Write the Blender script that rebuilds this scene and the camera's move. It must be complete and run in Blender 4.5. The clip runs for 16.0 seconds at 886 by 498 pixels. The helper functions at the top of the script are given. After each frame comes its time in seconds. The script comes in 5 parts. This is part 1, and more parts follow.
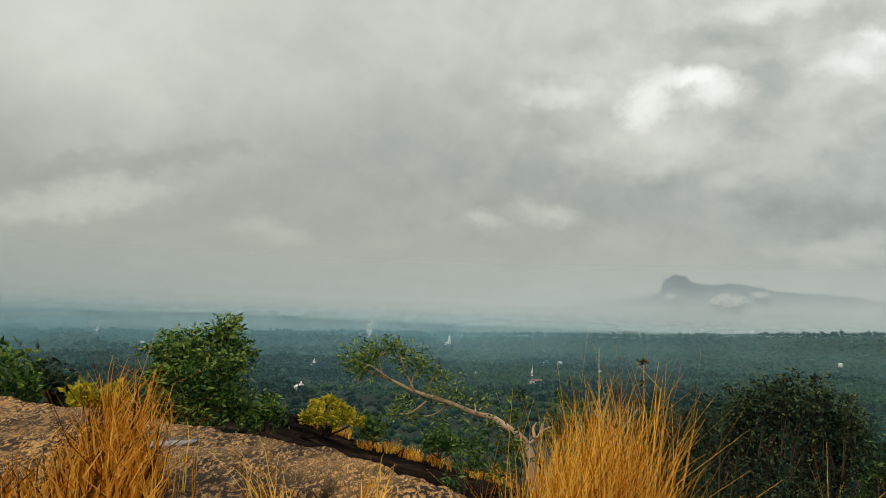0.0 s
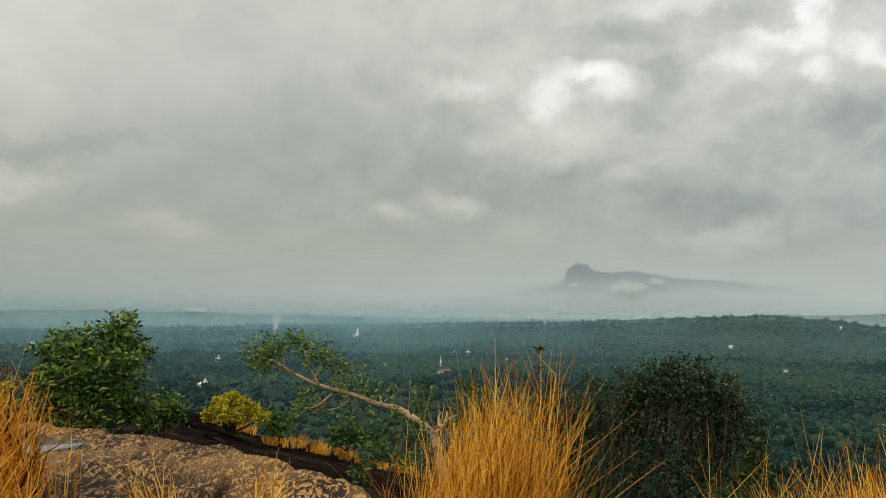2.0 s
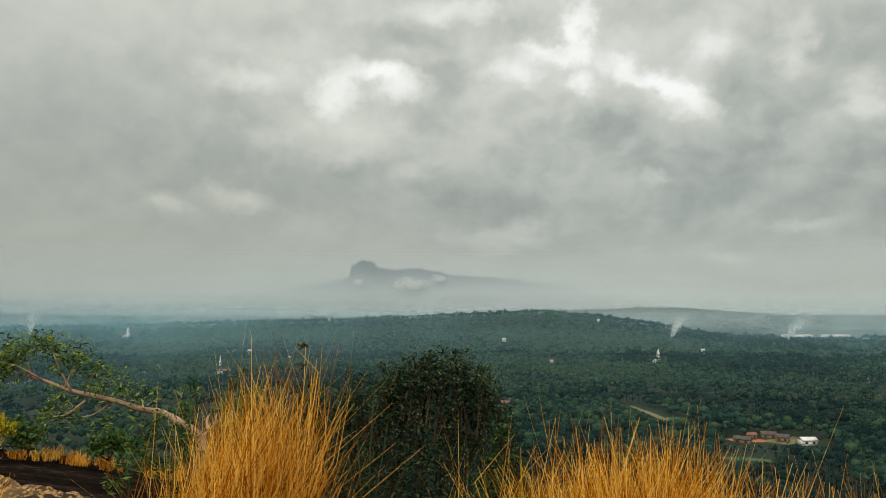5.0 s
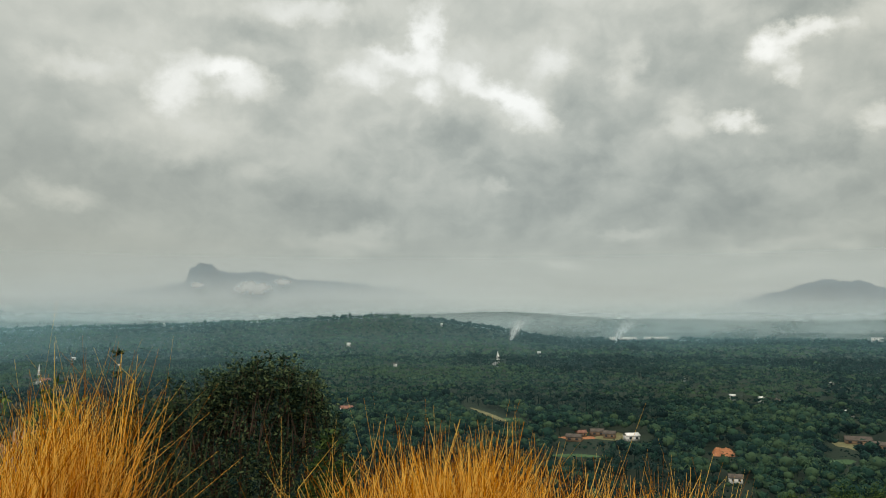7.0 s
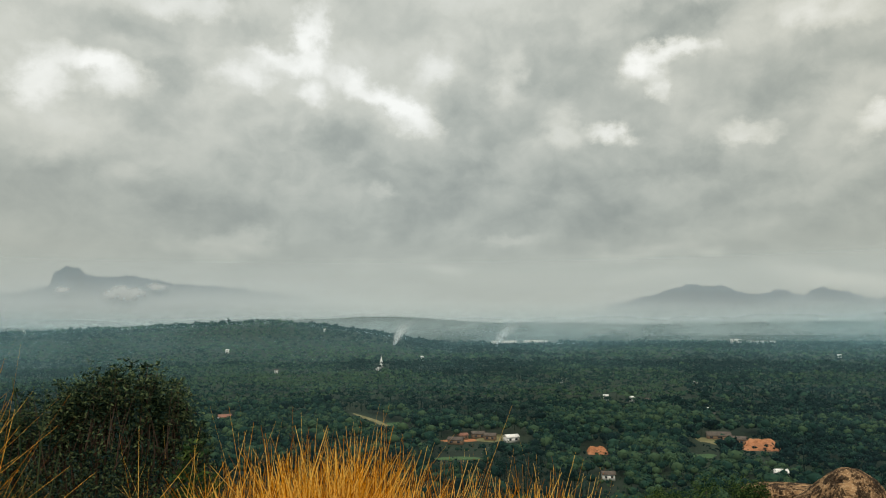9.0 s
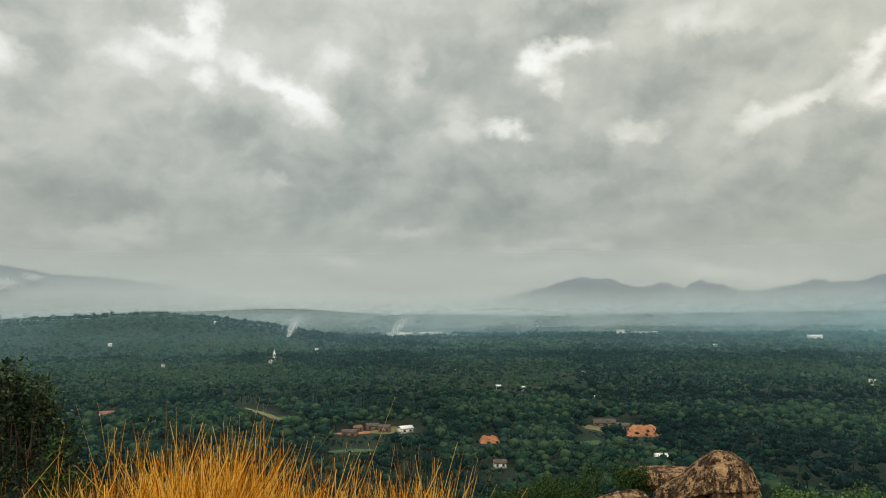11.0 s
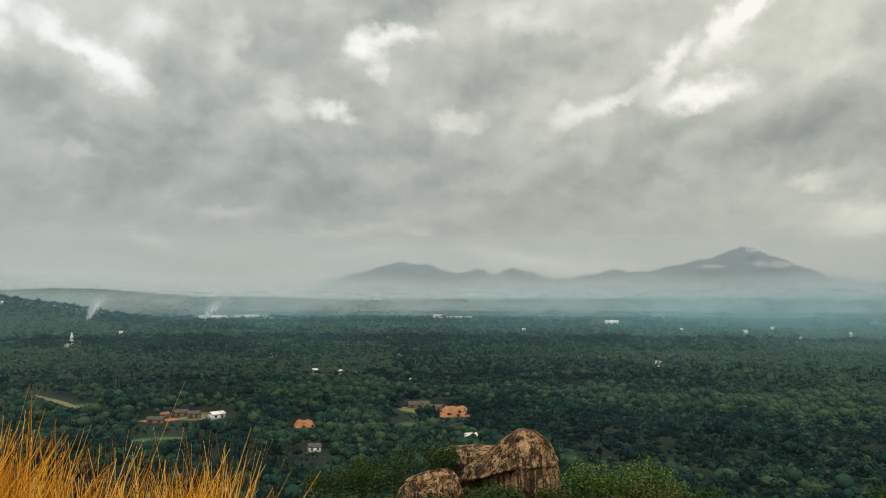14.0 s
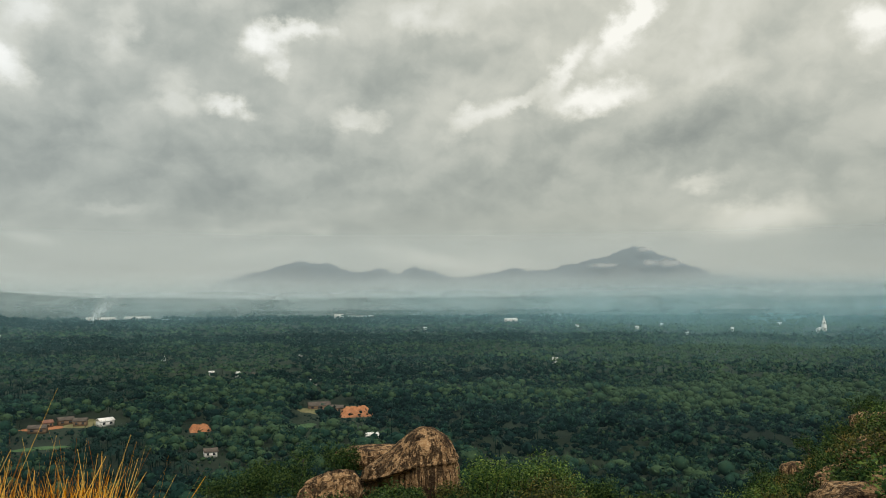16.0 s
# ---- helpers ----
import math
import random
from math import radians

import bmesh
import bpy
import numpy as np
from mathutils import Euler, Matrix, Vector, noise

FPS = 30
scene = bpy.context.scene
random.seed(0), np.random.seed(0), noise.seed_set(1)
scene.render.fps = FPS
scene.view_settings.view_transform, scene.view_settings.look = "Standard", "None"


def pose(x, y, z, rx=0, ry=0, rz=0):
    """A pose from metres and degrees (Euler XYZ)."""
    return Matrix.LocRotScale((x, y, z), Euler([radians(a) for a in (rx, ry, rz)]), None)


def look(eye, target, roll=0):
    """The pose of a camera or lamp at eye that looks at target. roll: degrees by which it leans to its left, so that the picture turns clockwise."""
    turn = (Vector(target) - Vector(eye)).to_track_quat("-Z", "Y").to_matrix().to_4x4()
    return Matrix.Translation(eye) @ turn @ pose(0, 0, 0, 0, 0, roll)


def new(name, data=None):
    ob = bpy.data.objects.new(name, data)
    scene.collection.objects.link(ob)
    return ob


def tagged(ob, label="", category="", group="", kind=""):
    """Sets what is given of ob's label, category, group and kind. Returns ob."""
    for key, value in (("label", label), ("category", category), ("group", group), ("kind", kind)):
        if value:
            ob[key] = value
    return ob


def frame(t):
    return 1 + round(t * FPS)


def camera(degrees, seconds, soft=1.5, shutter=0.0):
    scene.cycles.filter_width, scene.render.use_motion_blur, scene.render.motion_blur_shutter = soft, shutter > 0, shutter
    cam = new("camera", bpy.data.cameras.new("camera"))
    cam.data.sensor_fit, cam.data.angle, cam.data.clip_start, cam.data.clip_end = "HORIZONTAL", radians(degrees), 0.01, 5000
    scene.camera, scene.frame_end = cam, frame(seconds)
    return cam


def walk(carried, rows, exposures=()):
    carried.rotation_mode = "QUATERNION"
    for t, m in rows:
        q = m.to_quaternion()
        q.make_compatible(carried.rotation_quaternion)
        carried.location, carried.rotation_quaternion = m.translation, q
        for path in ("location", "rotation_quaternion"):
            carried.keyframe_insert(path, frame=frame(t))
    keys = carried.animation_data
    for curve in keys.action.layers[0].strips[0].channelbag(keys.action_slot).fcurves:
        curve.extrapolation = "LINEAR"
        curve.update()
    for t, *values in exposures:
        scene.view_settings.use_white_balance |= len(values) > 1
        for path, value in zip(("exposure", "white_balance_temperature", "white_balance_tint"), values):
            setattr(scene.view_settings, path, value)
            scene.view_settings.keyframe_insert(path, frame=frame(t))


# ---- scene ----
# The camera: held at arm's length by someone who turns on the spot on a hilltop.
cam = camera(59.5, 16.0, soft=1.0)
EYE, ARM = 1.6, 0.4
TURNS = [  # seconds, yaw, pitch, roll (degrees)
    (0.0, 0.0, 5.54, -1.97), (0.5, -1.37, 5.34, -1.78), (1.0, -2.96, 5.18, -1.5), (1.5, -4.67, 5.11, -1.14),
    (2.0, -6.73, 5.06, -0.67), (2.5, -9.09, 5.07, -0.51), (3.0, -11.73, 5.13, -0.27), (3.5, -14.2, 5.11, -0.07),
    (4.0, -16.81, 5.12, -0.06), (4.5, -19.58, 4.98, -0.04), (6.8, -32.89, 5.17, 0.2),
    (7.5, -36.18, 5.32, 0.09), (8.0, -38.24, 5.45, 0.16), (8.5, -40.44, 5.52, 0.3), (9.0, -42.44, 5.51, 0.54),
    (11.5, -52.56, 4.5, 0.54), (12.0, -55.22, 4.13, 0.41), (12.5, -57.4, 3.91, 0.23),
    (13.0, -59.35, 3.77, -0.02), (13.5, -61.32, 3.64, -0.14), (14.0, -63.37, 3.59, -0.12), (14.5, -65.21, 3.53, -0.07),
    (15.0, -67.03, 3.55, 0.05), (15.5, -68.83, 3.53, 0.15), (16.0, -70.63, 3.51, 0.31),
]
walk(cam, [(t, pose(-ARM * math.sin(radians(yaw)), ARM * math.cos(radians(yaw)), EYE, 90 + pitch, roll, yaw))
           for t, yaw, pitch, roll in TURNS])

rng = np.random.default_rng(7)


def deg(a):
    return a * math.pi / 180


# ---- world, sun ----
scene.cycles.transparent_max_bounces = 32
SUN_AZ, SUN_EL = 130.0, 48.0      # degrees to the left of straight ahead, and up
sun = new("sun", bpy.data.lights.new("sun", "SUN"))
sun.data.energy, sun.data.angle, sun.data.color = 1.9, radians(10), (1.0, 0.9, 0.76)
sun.matrix_world = look((0, 0, 50), (50 * math.sin(deg(SUN_AZ)) * math.cos(deg(SUN_EL)),
                                     -50 * math.cos(deg(SUN_AZ)) * math.cos(deg(SUN_EL)), 50 - 50 * math.sin(deg(SUN_EL))))


class Nodes:
    """Short hand for building node trees."""

    def __init__(self, tree):
        self.tree = tree
        tree.nodes.clear()

    def put(self, value, socket):
        if isinstance(value, bpy.types.NodeSocket):
            self.tree.links.new(value, socket)
        elif value is not None:
            socket.default_value = value

    def add(self, kind, inputs=(), out=0, **props):
        node = self.tree.nodes.new(kind)
        if "operation" in props:
            node.operation = props["operation"]
        if "use_clamp" in props:
            node.use_clamp = props["use_clamp"]
        if "interpolation_type" in props:
            node.interpolation_type = props["interpolation_type"]
        if "attribute_name" in props:
            node.attribute_name = props["attribute_name"]
        pairs = inputs.items() if isinstance(inputs, dict) else enumerate(inputs)
        for key, value in pairs:
            self.put(value, node.inputs[key])
        return node.outputs[out] if len(node.outputs) else None

    def math(self, op, a, b=None, c=None, clamp=False):
        return self.add("ShaderNodeMath", [v for v in (a, b, c) if v is not None], operation=op, use_clamp=clamp)

    def vec(self, op, a, b=None, out=0):
        return self.add("ShaderNodeVectorMath", [v for v in (a, b) if v is not None], out=out, operation=op)

    def noise(self, vector, scale, detail=4.0, rough=0.55, distort=0.0, out=0):
        return self.add("ShaderNodeTexNoise", {"Vector": vector, "Scale": scale, "Detail": detail, "Roughness": rough,
                                               "Distortion": distort}, out=out)

    def step(self, value, lo, hi, a=0.0, b=1.0, smooth=True):
        return self.add("ShaderNodeMapRange", {"Value": value, "From Min": lo, "From Max": hi, "To Min": a, "To Max": b},
                        interpolation_type="SMOOTHSTEP" if smooth else "LINEAR")

    def mix(self, fac, a, b, blend="MIX"):
        node = self.tree.nodes.new("ShaderNodeMix")
        node.data_type, node.blend_type = "RGBA", blend
        for value, socket in ((fac, node.inputs[0]), (a, node.inputs[6]), (b, node.inputs[7])):
            if isinstance(value, tuple) and len(value) == 3:
                value = (*value, 1.0)
            self.put(value, socket)
        return node.outputs[2]


world = bpy.data.worlds.new("overcast_sky")
scene.world = world
world.use_nodes = True
n = Nodes(world.node_tree)
way = n.add("ShaderNodeTexCoord", out="Generated")
sep = n.tree.nodes.new("ShaderNodeSeparateXYZ")
n.put(way, sep.inputs[0])
dx, dy, dz = sep.outputs
azimuth = n.math("MULTIPLY", n.math("ARCTAN2", n.math("MULTIPLY", dx, -1.0), dy), 180 / math.pi)
height = n.math("MULTIPLY", n.math("ARCSINE", dz), 180 / math.pi)
span = n.add("ShaderNodeCombineXYZ", [azimuth, n.math("MULTIPLY", n.math("POWER", n.math("MAXIMUM", height, 0.0), 0.85), 2.1), 0.0])
here = n.add("ShaderNodeCombineXYZ", [azimuth, height, 0.0])
CENTRE = (0.5, 0.5, 0.5)
billow = n.vec("SUBTRACT", n.noise(span, 0.21, 2.0, 0.5, out=1), CENTRE)
frill = n.vec("SUBTRACT", n.noise(span, 0.75, 7.0, 0.62, out=1), CENTRE)
shifted = n.vec("ADD", here, n.vec("ADD", n.vec("MULTIPLY", billow, (4.0, 2.6, 0.0)), n.vec("MULTIPLY", frill, (2.6, 1.7, 0.0))))


def puff(total, az, el, half_w, half_h, turn, amount, core=0.15, where=shifted):
    """Adds one brighter (or darker) patch of cloud at a bearing and a height in degrees, turned and with a billowing rim."""
    node = n.tree.nodes.new("ShaderNodeMapping")
    node.vector_type = "TEXTURE"
    n.put(where, node.inputs["Vector"])
    node.inputs["Location"].default_value = (az, el, 0)
    node.inputs["Rotation"].default_value = (0, 0, radians(turn))
    node.inputs["Scale"].default_value = (half_w, half_h, 1)
    return n.math("ADD", n.step(n.vec("LENGTH", node.outputs[0], out=1), core, 1.5, amount, 0.0), total)


# bearing, height, half width, half height, turn (degrees), brightness
NORTH_GAPS = [
    (-17.7, 17.1, 3.3, 1.2, 10, 0.46), (-14.6, 15.9, 1.8, 1.2, 0, 0.34), (-9.0, 17.0, 4.6, 0.9, 6, 0.16), (-14.8, 13.3, 6.3, 2.5, 0, 0.15),
    (-33.0, 20.5, 1.1, 2.5, 0, 0.36), (-30.9, 18.6, 2.3, 0.7, 10, 0.28), (-28.2, 17.5, 2.2, 0.9, 0, 0.24), (-37.3, 17.0, 3.1, 0.9, 20, 0.33),
    (-39.9, 15.0, 2.5, 1.0, 30, 0.32), (-42.3, 18.8, 2.1, 1.0, 0, 0.2), (-38.0, 10.1, 1.1, 0.6, 0, 0.12), (-33.0, 17.5, 9.0, 4.0, 0, 0.09), (-23.4, 21.9, 3.6, 0.8, 0, 0.22),
    (-32.9, 16.5, 1.5, 0.7, 0, 0.25), (25.0, 17.0, 7.0, 6.0, 0, 0.10), (-47.5, 18.0, 1.2, 1.8, 20, 0.16),
]
WEST_GAPS = [
    (-57.8, 18.2, 1.7, 1.1, -10, 0.46), (-60.4, 18.8, 2.1, 0.6, 10, 0.34), (-55.2, 13.3, 1.6, 0.8, 15, 0.42), (-58.3, 16.1, 0.9, 0.9, 0, 0.26),
    (-51.7, 14.0, 1.6, 1.3, 0, 0.16), (-64.6, 12.9, 1.9, 0.7, 0, 0.24), (-70.0, 19.9, 3.3, 0.9, 10, 0.18), (-81.8, 14.5, 3.1, 1.0, -4, 0.50),
    (-84.6, 19.0, 3.0, 1.2, -48, 0.52), (-79.8, 16.6, 2.7, 0.8, -45, 0.34), (-73.5, 13.0, 2.9, 0.9, -25, 0.28), (-92.5, 5.4, 4.2, 1.2, -8, 0.24),
    (-88.8, 7.7, 1.9, 0.6, -10, 0.2), (-100.2, 17.2, 1.7, 1.3, -30, 0.40), (-90.6, 15.3, 2.5, 1.3, 0, 0.13), (-76.5, 14.6, 2.0, 0.6, -40, 0.2),
]
LOW_CUMULUS = [
    (-2.7, 7.8, 1.4, 0.9, 0, 0.12), (-7.7, 8.4, 2.9, 0.9, 8, 0.13), (13.2, 6.1, 3.3, 0.9, 0, 0.07), (20.9, 3.4, 1.1, 0.4, 0, 0.07),
    (25.3, 7.6, 6.5, 1.1, -12, 0.13), (-26.7, 5.7, 3.6, 0.9, 5, 0.12), (-43.2, 3.9, 1.6, 0.45, 0, 0.14), (-55.9, 3.2, 2.9, 0.35, 0, 0.09),
    (-68.2, 2.5, 2.6, 0.6, 0, 0.14), (-56.5, 5.1, 3.3, 0.45, 0, 0.08), (-71.5, 2.7, 6.0, 0.6, 5, 0.2), (-62.0, 4.6, 1.6, 0.5, 0, 0.08),
    (-47.5, 5.9, 2.4, 0.5, 0, 0.07), (-28.8, 6.6, 1.4, 0.6, 0, 0.08),
]
DARK_BANKS = [
    (-23.2, 17.4, 2.2, 1.8, 0, -0.15), (-18.0, 20.3, 5.5, 0.9, 4, -0.10), (-17.3, 16.5, 1.4, 0.45, -5, -0.2), (-28.5, 20.7, 2.4, 1.4, 0, -0.13),
    (-43.6, 16.1, 2.4, 2.6, 0, -0.10), (-34.6, 14.0, 2.6, 1.2, 0, -0.12), (0.0, 14.0, 10.0, 5.0, 0, -0.06), (22.0, 10.4, 8.4, 0.8, -12, -0.06),
    (-59.6, 20.9, 4.0, 1.8, 0, -0.26), (-47.0, 19.5, 3.2, 2.0, 0, -0.05), (-51.8, 18.6, 3.8, 2.4, 0, -0.10), (-60.2, 11.4, 3.2, 1.3, 0, -0.13),
    (-46.2, 11.3, 6.7, 2.5, 0, -0.04), (-19.2, 9.0, 8.0, 1.8, 0, -0.03), (9.0, 20.0, 5.0, 1.4, 0, -0.04), (-8.6, 20.2, 4.0, 1.0, 0, -0.04),
]
WEST_BANKS = [
    (-68.6, 17.0, 5.0, 2.3, -25, -0.13), (-87.6, 11.5, 6.6, 1.9, -15, -0.13), (-96.9, 11.8, 5.0, 2.3, -20, -0.06), (-99.4, 3.4, 3.8, 1.3, 0, -0.09),
    (-51.1, 7.8, 10.0, 1.6, 0, -0.04), (-75.5, 8.5, 5.0, 1.5, -20, -0.06), (-44.1, 1.6, 5.0, 0.9, 0, -0.06), (-75.2, 18.4, 4.0, 1.6, -25, -0.06),
    (-66.0, 9.4, 6.0, 1.0, 0, -0.04), (-95.0, 18.6, 3.4, 1.4, -30, -0.07), (-79.0, 12.0, 3.0, 0.7, -20, -0.05),
]
# the deck: a soft height field and the same a little further up, whose difference lights rims and shades undersides
def deck(where):
    return n.math("ADD", n.math("MULTIPLY", n.noise(where, 0.10, 3.0, 0.5, 0.5), 0.65), n.math("MULTIPLY", n.noise(where, 0.34, 5.0, 0.56, 0.3), 0.35))


soft_deck = n.vec("ADD", span, n.vec("MULTIPLY", frill, (0.9, 0.9, 0.0)))
heap, above = deck(soft_deck), deck(n.vec("ADD", soft_deck, (0.5, 1.3, 0.0)))
side = n.step(azimuth, -30, 14, 1.0, 0.35)
light = n.math("MULTIPLY_ADD", n.step(heap, 0.34, 0.66, -0.5, 0.5), n.math("MULTIPLY", side, n.step(height, 1, 12, 0.05, 0.14)), 0.392)
light = n.math("MULTIPLY_ADD", n.math("SUBTRACT", heap, above), n.math("MULTIPLY", side, n.step(height, 1, 12, 0.10, 0.27)), light)
light = n.math("ADD", light, n.step(azimuth, -90, -50, 0.05, 0.0))
light = n.math("ADD", light, n.step(height, 7, 21, 0.0, 0.20))
for row in NORTH_GAPS + WEST_GAPS + LOW_CUMULUS + DARK_BANKS + WEST_BANKS:
    light = puff(light, *row)
light = n.math("MAXIMUM", n.math("MINIMUM", light, 1.0), 0.24)
# the unseen vault overhead is brighter than the rim, as under any overcast
vault = n.step(height, 20, 75, 0.0, 1.0)
light = n.math("MULTIPLY_ADD", vault, 0.55, light)
rim = n.step(height, 0.3, 5.5, 1.0, 0.0)
light = n.mix(n.math("MULTIPLY", rim, 0.5), light, (0.395, 0.395, 0.395))
tone = n.add("ShaderNodeValToRGB", [n.math("MULTIPLY", light, 1.0)])
ramp = tone.node.color_ramp
ramp.elements[0].position, ramp.elements[0].color = 0.2, (0.215, 0.245, 0.235, 1)
ramp.elements[1].position, ramp.elements[1].color = 1.0, (0.98, 0.995, 0.955, 1)
mid = ramp.elements.new(0.42)
mid.color = (0.42, 0.452, 0.412, 1)
upper = ramp.elements.new(0.62)
upper.color = (0.63, 0.648, 0.585, 1)
tone = n.mix(n.step(azimuth, -85, -40, 1.0, 0.0), tone, n.mix(1.0, tone, (1.03, 1.0, 0.955), "MULTIPLY"))
tone = n.mix(n.math("MULTIPLY", n.step(height, 3, 19, 1.0, 0.2), n.step(azimuth, -40, 0)), tone, n.mix(1.0, tone, (1.025, 0.995, 0.955), "MULTIPLY"))
clouds = n.mix(n.math("MULTIPLY", vault, 0.6), tone, (1.05, 1.06, 1.03))
blue = n.add("ShaderNodeTexSky")
blue.node.sky_type, blue.node.sun_disc = "NISHITA", False
blue.node.sun_elevation, blue.node.sun_rotation = radians(SUN_EL), radians(-SUN_AZ)
sky = n.mix(0.06, clouds, n.mix(1.0, blue, (0.08, 0.08, 0.08), "MULTIPLY"))
ground_side = n.step(height, -6.0, -1.0)
sky = n.mix(ground_side, (0.05, 0.06, 0.055), sky)
back = n.add("ShaderNodeBackground", {"Color": sky, "Strength": 1.0})
n.add("ShaderNodeOutputWorld", {"Surface": back})


# ---- materials ----
def material(name, colours, scale=4.0, fine=30.0, rough=0.85, bump=0.3, bump_size=0.02, tint=None, spec=0.25, contrast=1.0, translucent=0.0, vary=0.0, stretch=(1, 1, 1), coords="Object"):
    """A rough natural surface: two or three colours blended by noise at two scales, with relief."""
    m = bpy.data.materials.new(name)
    m.use_nodes = True
    k = Nodes(m.node_tree)
    co = k.add("ShaderNodeTexCoord", out=coords)
    co = k.vec("MULTIPLY", co, stretch)
    big, small = k.noise(co, scale, 5.0, 0.6, 0.3), k.noise(co, fine, 4.0, 0.65)
    f = k.math("ADD", k.math("MULTIPLY", big, 0.62), k.math("MULTIPLY", small, 0.38))
    if contrast != 1.0:
        f = k.math("MULTIPLY_ADD", k.math("SUBTRACT", f, 0.5), contrast, 0.5)
    if vary:
        isl = k.add("ShaderNodeNewGeometry", out="Random Per Island")
        f = k.math("ADD", f, k.math("MULTIPLY", k.math("SUBTRACT", isl, 0.5), vary))
    if tint:
        f = k.math("ADD", f, k.math("SUBTRACT", k.add("ShaderNodeAttribute", attribute_name=tint, out="Fac"), 0.5))
    col = k.add("ShaderNodeValToRGB", [f])
    els = col.node.color_ramp.elements
    spots = [0.32, 0.68] if len(colours) == 2 else [0.25 + 0.5 * i / (len(colours) - 1) for i in range(len(colours))]
    els[0].position, els[0].color = spots[0], (*colours[0], 1)
    els[1].position, els[1].color = spots[-1], (*colours[-1], 1)
    for p, c in zip(spots[1:-1], colours[1:-1]):
        els.new(p).color = (*c, 1)
    shader = k.tree.nodes.new("ShaderNodeBsdfPrincipled")
    k.put(col, shader.inputs["Base Color"])
    k.put(rough, shader.inputs["Roughness"])
    shader.inputs["Specular IOR Level"].default_value = spec
    if bump:
        relief = k.add("ShaderNodeBump", {"Strength": bump, "Distance": bump_size, "Height": f})
        k.put(relief, shader.inputs["Normal"])
    out = shader.outputs[0]
    if translucent:
        out = k.add("ShaderNodeMixShader", [translucent, out, k.add("ShaderNodeBsdfTranslucent", {"Color": col})])
    k.add("ShaderNodeOutputMaterial", {"Surface": out})
    return m


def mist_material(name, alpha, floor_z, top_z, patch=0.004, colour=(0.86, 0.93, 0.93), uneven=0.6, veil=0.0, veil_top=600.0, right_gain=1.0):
    """A sheet of mist and distance haze in one tint, thinning upwards and in patches, lit by the sky from before and
    behind.
    """
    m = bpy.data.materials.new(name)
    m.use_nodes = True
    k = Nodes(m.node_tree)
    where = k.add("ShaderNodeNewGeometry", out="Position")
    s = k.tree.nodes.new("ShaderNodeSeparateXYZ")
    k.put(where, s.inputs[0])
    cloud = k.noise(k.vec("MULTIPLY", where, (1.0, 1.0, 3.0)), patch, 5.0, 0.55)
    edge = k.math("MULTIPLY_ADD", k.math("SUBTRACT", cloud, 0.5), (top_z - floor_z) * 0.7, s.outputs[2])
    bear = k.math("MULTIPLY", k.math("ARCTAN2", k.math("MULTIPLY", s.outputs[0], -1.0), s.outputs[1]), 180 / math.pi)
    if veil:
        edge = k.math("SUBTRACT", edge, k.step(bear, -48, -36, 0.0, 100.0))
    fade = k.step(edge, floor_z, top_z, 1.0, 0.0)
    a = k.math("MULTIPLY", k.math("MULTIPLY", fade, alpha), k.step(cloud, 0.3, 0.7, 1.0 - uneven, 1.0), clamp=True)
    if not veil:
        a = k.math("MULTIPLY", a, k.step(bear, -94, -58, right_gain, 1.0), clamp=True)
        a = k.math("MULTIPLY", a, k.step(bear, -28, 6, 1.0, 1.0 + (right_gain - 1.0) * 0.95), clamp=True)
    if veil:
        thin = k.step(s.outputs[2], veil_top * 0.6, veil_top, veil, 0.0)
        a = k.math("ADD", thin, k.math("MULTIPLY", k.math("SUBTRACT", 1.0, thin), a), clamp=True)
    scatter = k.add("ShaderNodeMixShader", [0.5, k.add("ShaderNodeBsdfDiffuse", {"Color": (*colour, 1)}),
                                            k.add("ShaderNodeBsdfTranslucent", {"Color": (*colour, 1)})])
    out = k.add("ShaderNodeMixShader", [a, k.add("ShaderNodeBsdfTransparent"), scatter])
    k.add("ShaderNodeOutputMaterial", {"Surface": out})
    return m


